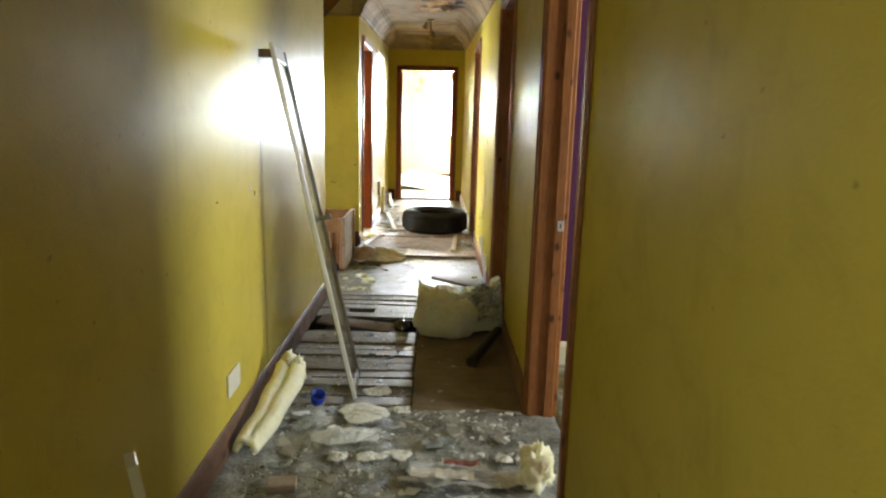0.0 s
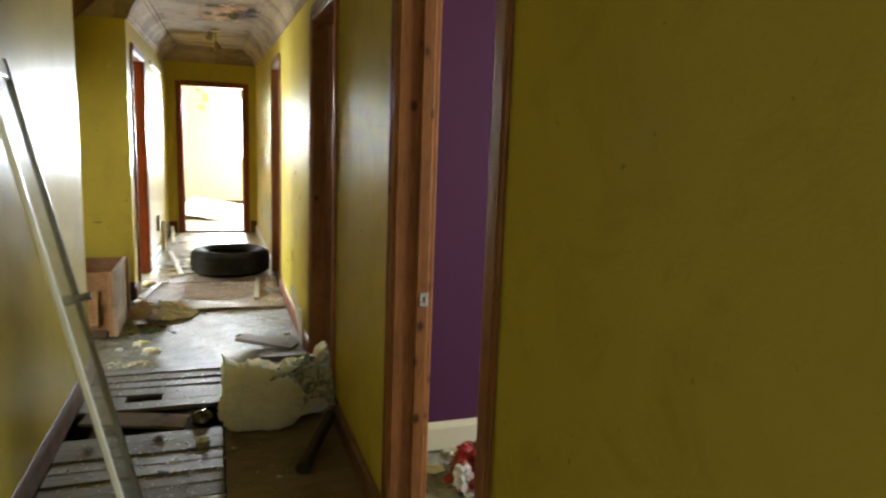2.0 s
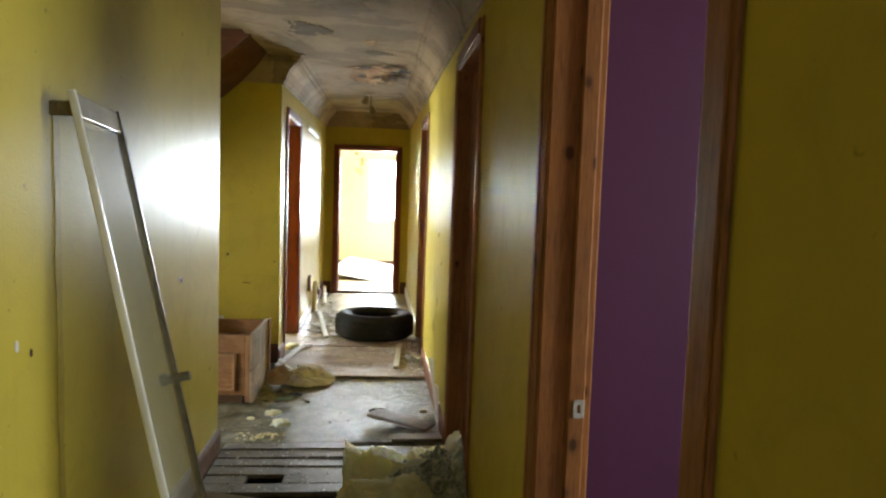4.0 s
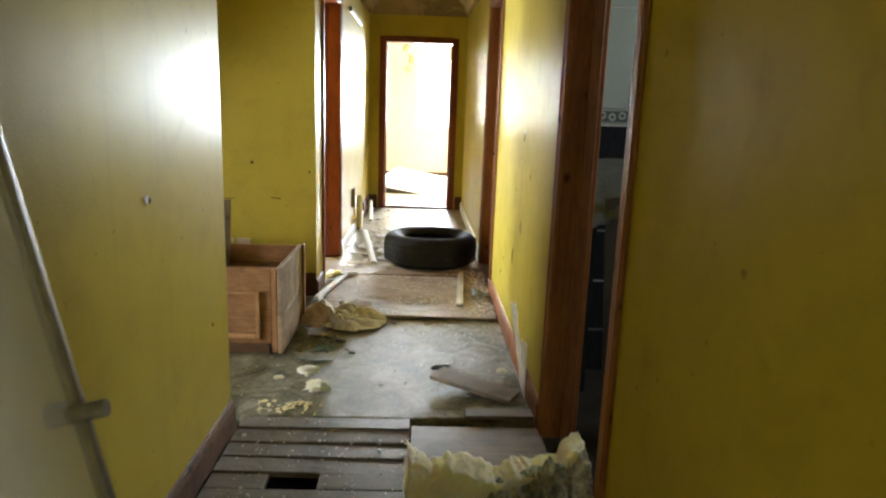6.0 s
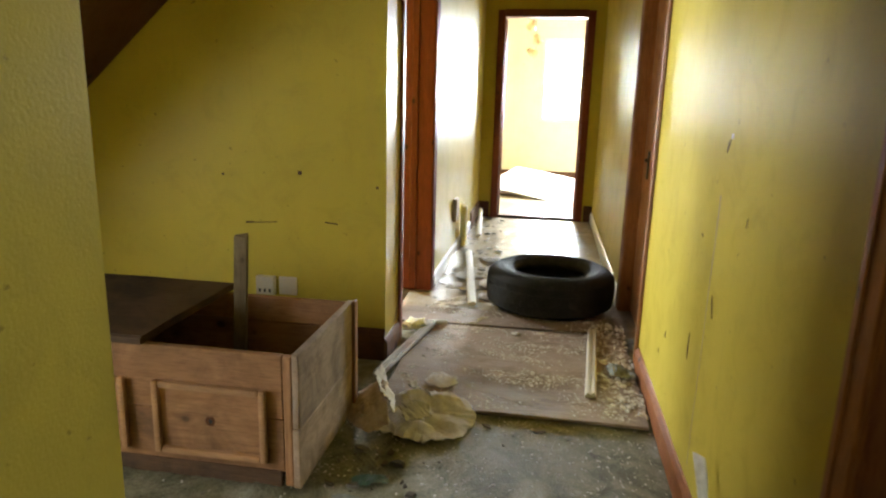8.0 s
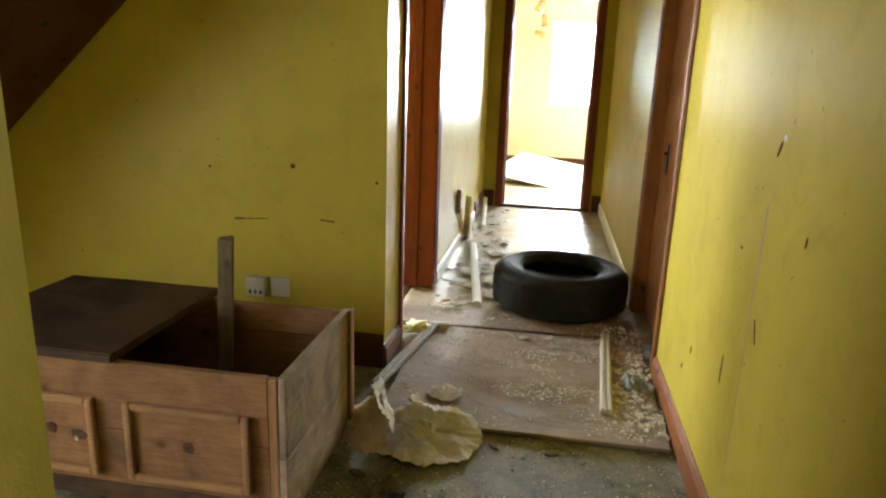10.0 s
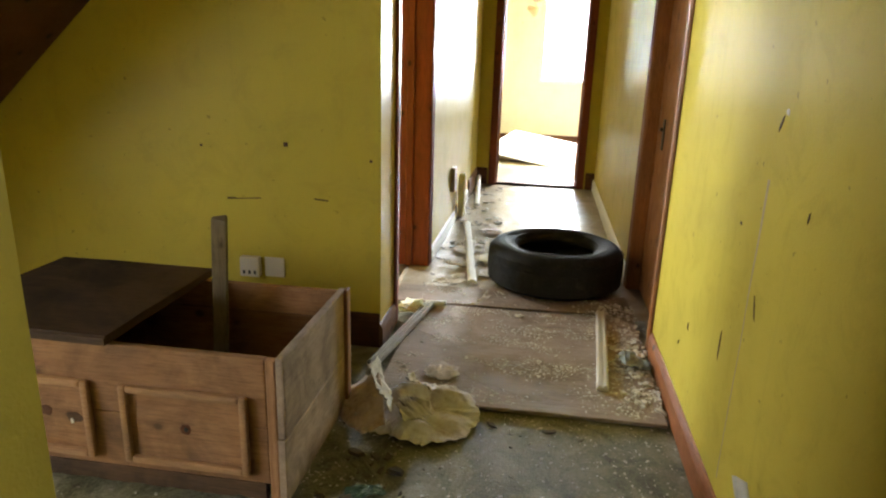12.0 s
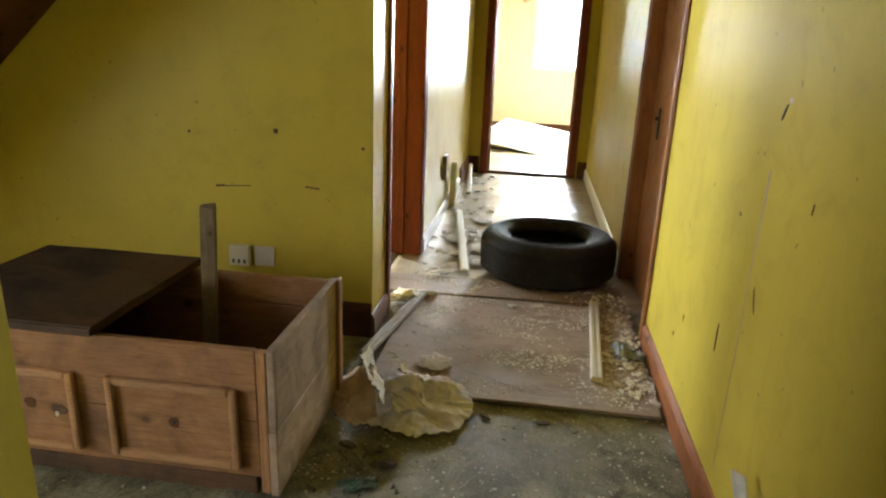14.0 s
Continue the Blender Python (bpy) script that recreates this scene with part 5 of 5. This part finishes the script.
for k in range(6):
    ob = part("border_tile", boxed(-TW / 2 + 0.003, TW / 2 - 0.003, -0.008, -0.0005, 0.002, 0.064, bevel=0.002), TILE_BORDER, wall_bath_far)
    ob.matrix_basis = pose(0.617 + k * TW + TW / 2, 5.74, 1.174)
    b = bmesh.new()
    for j in range(4):
        bm_lathe(b, [(0.009, 0.0), (0.012, 0.002), (0.015, 0.002), (0.018, 0.0)], 14, Matrix.Translation((-TW / 2 + 0.03 + j * 0.047, -0.008, 0.030 + 0.007 * (j % 2))) @ pose(0, 0, 0, 90, 20, 0))
    for zz in (0.006, 0.060):
        bm_box(b, -TW / 2 + 0.004, TW / 2 - 0.004, -0.0095, -0.0075, zz - 0.002, zz + 0.002)
    part("relief", b, TILE_PALE, ob, "raised curling relief")

brd = thing("fibre_board", "grey fibre board with a torn top leaning in the bathroom", "board", (0.70, 5.14, -0.04))


def board_fn(u, v):
    x = -0.13 + 0.42 * u
    z = 0.0 + (0.94 + 0.07 * u + 0.02 * noise.noise(Vector((u * 9, 0, 2)))) * v
    return Vector((x, -0.25 + 0.22 * v, z))


part("board", sheet(1, 1, 12, 12, board_fn, 0.014), GREYBOARD, brd)


def rag_fn(u, v):
    """Pale facing folded over the top edge, torn away in a slanting rip that hangs lowest at one corner."""
    x = -0.25 + 0.66 * u
    hang = max(0.0, 0.42 - v) / 0.42
    rip = 0.03 * noise.noise(Vector((u * 9, 1, 3))) + 0.018 * noise.noise(Vector((u * 25, 1, 3)))
    y = -0.045 + 0.33 * v - 0.03 * hang
    z = 0.985 + 0.035 * u + 0.075 * v + 0.006 * noise.noise(Vector((u * 5, v * 4, 1))) - hang * ((0.015 + 0.16 * max(0, 1 - 1.9 * u) ** 0.8) + rip)
    return Vector((x, y, z))


part("torn_facing", sheet(1, 1, 44, 16, rag_fn, 0.005), FACING, brd, "torn pale facing folded over the top", True)
jm = thing("wall_panel", "dark broken panel standing against the tiles", "panel", (0.62, 5.45, -0.04))
part("panel", boxed(-0.10, 0.02, 0.0, 0.03, 0.0, 0.82, bevel=0.004), TILE_DARK, jm)

# ---- purple room ----
rb = thing("plastic_sack", "shiny red and white plastic sack on the floor", "sack", (0.79, 3.38, 0.0))
bm = bmesh.new()
lump(bm, (0.02, 0, 0.066), (0.12, 0.10, 0.085), 0.30, 6, 5, 2.6, 0.75)
part("sack", bm, RED, rb)
bm = bmesh.new()
lump(bm, (-0.09, -0.08, 0.08), (0.035, 0.03, 0.05), 0.4, 8, 3, 2.6)
part("label_patch", bm, FILM, rb, "white printed patch")
crumple("paper_scrap", 0.80, 3.60, 0.12, 0.09, 0.05, 2.2, CARD_WHITE, "crumpled white paper by the skirting", "paper scrap", 0, 0.002)
crumple("paper_scrap", 0.66, 3.52, 0.12, 0.10, 0.02, 6.6, CARD_WHITE, "flat white paper on the floor", "paper scrap", 30, 0.002)

# torn scraps strewn over the floors
rs = random.Random(12)
for k in range(9):
    crumple("paper_scrap", rs.uniform(-0.72, -0.38), rs.uniform(7.34, 8.9), rs.uniform(0.06, 0.16), rs.uniform(0.05, 0.12), 0.022, 20 + k, CARD_WHITE, "torn pale paper scrap on the floor", "paper scrap", rs.uniform(0, 90), 0.006, 12)
for k in range(10):
    crumple("plaster_scrap", rs.uniform(-0.62, 0.28), rs.uniform(2.42, 3.10), rs.uniform(0.06, 0.14), rs.uniform(0.05, 0.11), 0.022, 40 + k, PLASTERBOARD if k % 3 else GREYRAG, "torn scrap of plaster paper in the rubble", "plaster scrap", rs.uniform(0, 90), 0.008, 12)
for k in range(5):
    crumple("paper_scrap", rs.uniform(-0.70, 0.25), rs.uniform(7.20, 7.32), rs.uniform(0.05, 0.10), rs.uniform(0.03, 0.06), 0.02, 60 + k, CARD_WHITE, "curled pale scrap at the plywood seam", "paper scrap", rs.uniform(0, 60), 0.018, 10)

for k in range(14):
    crumple("floor_scrap", rs.uniform(-0.78, -0.5) if k % 2 else rs.uniform(-0.6, -0.2), rs.uniform(3.2, 4.1), rs.uniform(0.04, 0.13), rs.uniform(0.03, 0.09), 0.018, 80 + k, (PLASTERBOARD, GREYRAG, FACING)[k % 3], "dirty torn scrap on the floorboards", "scrap", rs.uniform(0, 90), 0.004, 12)
for k in range(7):
    crumple("floor_covering_scrap", rs.uniform(-0.70, -0.30), rs.uniform(7.62, 9.2), rs.uniform(0.12, 0.28), rs.uniform(0.10, 0.24), 0.02, 100 + k, CARD if k % 2 else PLASTERBOARD, "torn pale floor covering lifting at the edges", "floor covering", rs.uniform(0, 90), 0.003, 16)

# ---- loose bits ----


def chips(name, n, x0, x1, y0, y1, z, lo, hi, material, label, seed, flat=0.25, bias=None):
    """Countless loose bits strewn on a floor: one mesh."""
    rnd = random.Random(seed)
    verts, faces = [], []
    for _ in range(n):
        x, y = rnd.uniform(x0, x1), rnd.uniform(y0, y1)
        if bias and rnd.random() > bias(x, y):
            continue
        s = lo + (hi - lo) * rnd.random() ** 3
        k = len(verts)
        m = rnd.choice((4, 5, 6))
        a0 = rnd.uniform(0, 6.28)
        h = s * flat * rnd.uniform(0.5, 1.5)
        tx, ty = rnd.uniform(-0.3, 0.3), rnd.uniform(-0.3, 0.3)
        ring = []
        slim, turn = rnd.uniform(0.35, 0.95), rnd.uniform(0, 3.14)
        cb, sb = math.cos(turn), math.sin(turn)
        for j in range(m):
            a = a0 + 6.283 * j / m
            r = s * rnd.uniform(0.35, 1.1)
            ring.append((r * math.cos(a) * cb - r * math.sin(a) * slim * sb, r * math.cos(a) * sb + r * math.sin(a) * slim * cb))
        zz = z(x, y) if callable(z) else z
        for px, py in ring:
            verts.append((x + px, y + py, zz + max(0, px * tx + py * ty)))
        for px, py in ring:
            verts.append((x + px * 0.8, y + py * 0.8, zz + h + max(0, px * tx + py * ty)))
        faces.append(tuple(range(k + m, k + 2 * m)))
        for j in range(m):
            q = (j + 1) % m
            faces.append((k + j, k + q, k + m + q, k + m + j))
    me = bpy.data.meshes.new(name)
    me.from_pydata(verts, [], faces)
    me.materials.append(material)
    return tagged(new(name, me), label, "debris", "", "stuff")


chips("rubble", 6500, L + 0.03, R - 0.02, 1.6, 3.16, -0.003, 0.0012, 0.014, CHIPS_PALE, "strewn plaster crumbs and rubble", 1, 0.45)
chips("rubble", 190, L + 0.08, R - 0.05, 2.0, 3.12, 0.004, 0.02, 0.075, CHIPS_PALE, "broken plaster shards in the rubble", 31, 0.05)
chips("rubble", 520, -0.45, R - 0.03, 2.3, 3.13, 0.0, 0.003, 0.026, CHIPS_WHITE, "pale plaster crumbs by the door frame", 11, 0.2)
chips("wood_flakes", 1500, L + 0.03, -0.14, 3.2, 5.05, 0.002, 0.0015, 0.013, CHIPS_WOOD, "dust and flakes on the floorboards", 2, 0.3, lambda x, y: 0 if 4.13 < y < 4.46 or (4.53 < y < 4.69 and -0.64 < x < -0.43) else 1)
chips("wood_flakes", 90, -0.13, R - 0.03, 3.15, 4.1, 0.006, 0.0015, 0.024, CHIPS_PALE, "flakes on the dark plywood", 3, 0.15)
chips("wood_flakes", 9000, -0.95, R - 0.02, 5.15, 6.33, 0.0, 0.0014, 0.0095, CHIPS_WOOD, "small flakes over the chipboard", 4, 0.14, lambda x, y: (0.12 + 0.6 * max(0, (y - 5.5) / 0.8)) * (0.35 + 1.6 * max(0, noise.noise(Vector((x * 4, y * 4, 2))) + 0.15)))
chips("wood_flakes", 16000, -0.70, R - 0.04, 6.36, 7.28, 0.018, 0.0014, 0.011, CHIPS_WOOD, "pale flakes and shavings on the plywood", 5, 0.12, lambda x, y: 0.03 + 1.5 * max(0, noise.noise(Vector((x * 3.2, y * 8, 1))) + 0.6 * noise.noise(Vector((x * 11, y * 15, 4))) + 0.05 + 0.25 * max(0, y - 7.05) / 0.2))
chips("wood_flakes", 1100, 0.17, R - 0.02, 6.4, 7.5, 0.016, 0.002, 0.020, CHIPS_WOOD, "shavings heaped beside the skirting", 6, 0.4)
chips("wood_flakes", 2600, L + 0.05, R - 0.05, 7.3, 7.62, 0.016, 0.0015, 0.014, CHIPS_WOOD, "flakes on the plywood strip", 7, 0.15, lambda x, y: 0.06 + 1.5 * max(0, noise.noise(Vector((x * 5, y * 9, 7)))))
chips("rubble", 200, L + 0.02, -0.42, 7.6, 10.5, 0.0, 0.004, 0.05, CHIPS_PALE, "crumbs and scraps along the wall", 8, 0.12)
chips("wool_crumbs", 300, -0.78, -0.52, 5.08, 5.2, 0.002, 0.002, 0.030, CHIPS_WOOL, "crumbled yellow mineral wool", 9, 0.08, lambda x, y: 0.2 + 1.6 * max(0, noise.noise(Vector((x * 14, y * 20, 3)))))
chips("rubble", 500, 0.5, 1.6, 2.2, 3.68, 0.0, 0.004, 0.03, CHIPS_PALE, "scraps over the purple room's floor", 10, 0.3)
chips("floor_scraps", 9, -0.8, R - 0.05, 5.15, 6.3, 0.001, 0.008, 0.045, CHIPS_DARK, "dark flat scraps on the chipboard", 21, 0.08)
chips("floor_scraps", 90, -1.0, R - 0.02, 5.1, 6.3, 0.0, 0.002, 0.010, CHIPS_DARK, "dark crumbs on the chipboard", 22, 0.3)
chips("floor_scraps", 30, -0.75, -0.45, 5.7, 6.2, 0.002, 0.008, 0.04, CHIPS_DARK, "damp dark scraps beside the chest", 23, 0.25)
chips("rubble", 160, L + 0.05, R - 0.05, 7.6, 10.6, 0.0, 0.003, 0.014, CHIPS_WOOD, "flakes on the far floor", 24, 0.08)
chips("rubble", 200, -2.0, -0.85, 5.2, 5.7, 0.0, 0.003, 0.014, CHIPS_PALE, "small crumbs before the chest", 12, 0.3)
for k, (x, y, s) in enumerate(((-0.565, 5.31, 0.035), (-0.635, 5.49, 0.032), (-0.75, 5.42, 0.016), (0.27, 5.55, 0.018), (-0.73, 7.20, 0.05))):
    t = thing("wool_tuft", "small tuft of yellow mineral wool", "wool tuft", (x, y, 0.004))
    bm = bmesh.new()
    lump(bm, (0, 0, s * 0.5), (s * 1.3, s, s * 0.55), 0.55, 20 + k, 3, 2.6, 0.7)
    part("tuft", bm, WOOL, t, "", True)

# marks on the walls


def mark(wall, y, z, w, h, turn, x, material=LID):
    """A scratch or chip in the paint of a wall along y."""
    s = 1 if x < 0 else -1
    bm = bmesh.new()
    m = 7
    ring = [(math.cos(6.283 * j / m) * w * (0.7 + 0.3 * noise.noise(Vector((j, y, z)))), math.sin(6.283 * j / m) * h * (0.7 + 0.3 * noise.noise(Vector((j, z, y))))) for j in range(m)]
    ca, sa = math.cos(radians(turn)), math.sin(radians(turn))
    a = [bm.verts.new((x + s * 0.0004, y + p * ca - q * sa, z + p * sa + q * ca)) for p, q in ring]
    b = [bm.verts.new((x + s * 0.0025, y + (p * ca - q * sa) * 0.8, z + (p * sa + q * ca) * 0.8)) for p, q in ring]
    bm.faces.new(b)
    for j in range(m):
        bm.faces.new((a[j], a[(j + 1) % m], b[(j + 1) % m], b[j]))
    part("chip_mark", bm, material, wall)


def mark_back(x, z, w, h, turn):
    bm = boxed(-w, w, -0.002, -0.0004, -h, h, bevel=0.0005)
    bmesh.ops.transform(bm, matrix=Matrix.Translation((x, 6.78, z)) @ pose(0, 0, 0, 0, turn, 0), verts=bm.verts)
    part("chip_mark", bm, LID, wall_alcove_back)


mark(wall_left, 3.12, 0.958, 0.012, 0.022, 10, LN, CARD_WHITE)
mark(wall_left, 4.32, 0.963, 0.022, 0.020, 0, LN, CARD_WHITE)
mark(wall_left, 4.34, 0.958, 0.010, 0.012, 0, LN)
mark(wall_left, 3.18, 0.93, 0.008, 0.016, 0, LN)
mark(wall_left, 4.79, 0.472, 0.010, 0.009, 0, LN)
mark(wall_left, 2.70, 0.95, 0.006, 0.006, 0, LN)


# the side rail's cast shadow, put on the wall as a thin darker strip
def rail_shadow_fn(u, v):
    w = 0.016 + 0.005 * noise.noise(Vector((v * 9, 1, 2))) + 0.004 * noise.noise(Vector((v * 30, 1, 2)))
    return Vector((LN + 0.0006, 3.33 - 0.02 * v + (u - 0.5) * 2 * w, 0.12 + 1.38 * v))


part("rail_shadow_strip", sheet(1, 1, 4, 60, rail_shadow_fn, 0.0004), RAIL_SHADOW, wall_left, "darker upright strip painted as the screen rail's shadow")
mark(wall_right, 5.83, 1.092, 0.007, 0.034, 32, R)
mark(wall_right, 5.803, 1.118, 0.014, 0.010, 30, R, CREAM)
mark(wall_right, 6.017, 0.465, 0.005, 0.06, 0, R)
mark(wall_right, 6.38, 0.37, 0.006, 0.02, 0, R)
bm = bmesh.new()
prev = None
for k in range(25):
    v = k / 24
    z = 0.15 + 0.81 * v
    y = 5.862 - 0.012 * v + 0.006 * noise.noise(Vector((z * 5, 1, 1)))
    w = 0.0022 + 0.0055 * max(0, v - 0.45) / 0.55 + 0.001 * noise.noise(Vector((z * 20, 2, 1)))
    row = [bm.verts.new((R - 0.0006, y - w, z)), bm.verts.new((R - 0.0018, y, z)), bm.verts.new((R - 0.0006, y + w, z))]
    if prev:
        bm.faces.new((prev[0], prev[1], row[1], row[0]))
        bm.faces.new((prev[1], prev[2], row[2], row[1]))
    prev = row
part("drip_streak", bm, STREAK, wall_right, "long pinkish drip streak")
mark(wall_right, 5.80, 0.66, 0.004, 0.045, -25, R)
mark(wall_right, 6.48, 0.27, 0.006, 0.012, 0, R)
mark(wall_right, 5.59, 0.93, 0.003, 0.018, 10, R)
mark(wall_right, 6.00, 0.82, 0.012, 0.006, 30, R)
mark_back(-1.385, 0.617, 0.075, 0.0022, -4)
mark_back(-1.44, 0.615, 0.02, 0.004, -4)
mark_back(-1.05, 0.63, 0.03, 0.003, 5)
mark_back(-1.195, 0.85, 0.009, 0.009, 0)
mark_back(-1.56, 0.83, 0.006, 0.005, 0)
mark_back(-0.84, 0.80, 0.006, 0.006, 0)

# ---- peeled ceiling ----


def ceiling_patch(name, cx, cy, rx, ry, seed, material, label, drop=0.004, hang=0.0):
    def fn(u, v):
        px, py = (u - 0.5) * 2, (v - 0.5) * 2
        if px * px + py * py > 0.55 + 0.8 * noise.noise(Vector((px * 2.4, py * 2.4, seed))) + 0.7 * noise.noise(Vector((px * 6, py * 6, seed))) + 0.3 * noise.noise(Vector((px * 14, py * 14, seed))):
            return None
        y = cy + py * ry
        return Vector((cx + px * rx, y, cove_z(y) + 0.20 - drop - hang * max(0, noise.noise(Vector((px * 3, py * 3, seed + 2))))))
    return tagged(made(name, sheet(1, 1, 44, 44, fn, 0.002), material), label, "ceiling damage", "", "structure")


LATH = mottled("bare_ceiling_board", [(0.38, (0.22, 0.11, 0.05)), (0.48, (0.50, 0.28, 0.13)), (0.58, (0.66, 0.50, 0.27))], 14, 0.9, 60, 0.6, 0.1)
DAMP = mottled("damp_plaster", [(0.3, (0.10, 0.075, 0.045)), (0.55, (0.18, 0.14, 0.09)), (0.75, (0.30, 0.22, 0.13))], 8, 0.9, 60, 0.3, 0.1)
ceiling_patch("ceiling_patch", -0.10, 7.35, 0.26, 0.52, 1.7, LATH, "bare brown board where the ceiling paint peeled", 0.003)
ceiling_patch("ceiling_patch", -0.16, 7.72, 0.16, 0.22, 4.2, LATH, "bare brown board where the ceiling paint peeled", 0.006)
# no opening here: a near-black sheet paints the hole's darkness
ceiling_patch("ceiling_hole_shade", 0.10, 7.12, 0.10, 0.15, 2.9, VOID, "near-black sheet painting the shade of a ceiling hole", 0.009)
ceiling_patch("ceiling_flakes", 0.02, 7.45, 0.14, 0.22, 6.3, PLASTER, "hanging flakes of ceiling paint", 0.010, 0.05)
ceiling_patch("ceiling_patch", -0.12, 6.05, 0.06, 0.10, 3.4, LATH, "small bare spot in the ceiling paint", 0.003)
ceiling_patch("ceiling_patch", -0.50, 5.75, 0.16, 0.22, 8.4, DAMP, "damp stain on the ceiling", 0.003)
ceiling_patch("ceiling_patch", -0.06, 6.40, 0.12, 0.10, 5.4, DAMP, "damp stain on the ceiling", 0.003)
rc = random.Random(3)
for k in range(7):
    ceiling_patch("ceiling_patch", -0.10 + rc.uniform(-0.26, 0.36), 7.4 + rc.uniform(-0.45, 0.5), rc.uniform(0.03, 0.08), rc.uniform(0.06, 0.14), 10 + k * 1.3, LATH if k % 3 else DAMP, "small spot of peeled ceiling paint", 0.008 + 0.0007 * k)


# ---- floorboards ----
boards = thing("floor_boards", "dusty grey floorboards, some lifted or missing", "floor", (0, 0, 0), 0, "", "structure")
for x in (-0.70, -0.30, 0.1):
    part("joist", boxed(x - 0.025, x + 0.025, 3.15, 5.05, -0.17, -0.026), JOIST, boards)
rb_ = random.Random(4)
y = 3.165
protos = {}
while y < 5.04:
    w = 0.096
    if 4.15 < y < 4.44:
        y += w + 0.006
        continue
    for xa, xb in ((LN + 0.018, -0.62), (-0.45, -0.155)) if 4.55 < y < 4.6 else ((LN + 0.018, -0.155),):
        ln = round(xb - xa, 3)
        if ln not in protos:
            b = boxed(0, ln, 0, w, -0.022, 0, bevel=0.003)
            ob = part("plank", b, BOARD, boards)
            protos[ln] = ob.data
        else:
            ob = new("plank", protos[ln])
            ob.parent = boards
        ob.matrix_basis = pose(xa, y, rb_.uniform(-0.005, 0.004), rb_.uniform(-3, 3), rb_.uniform(-0.6, 0.6), rb_.uniform(-0.9, 0.9))
    y += w + 0.004
sp = thing("broken_board", "broken floorboard tipped into the gap", "board", (-0.79, 4.36, -0.020), -12)
bm = boxed(0, 0.47, 0, 0.12, 0, 0.016, bevel=0.003)
bmesh.ops.transform(bm, matrix=pose(0, 0, 0, 7, 3, 0), verts=bm.verts)
part("board", bm, OLD_BOARD, sp)
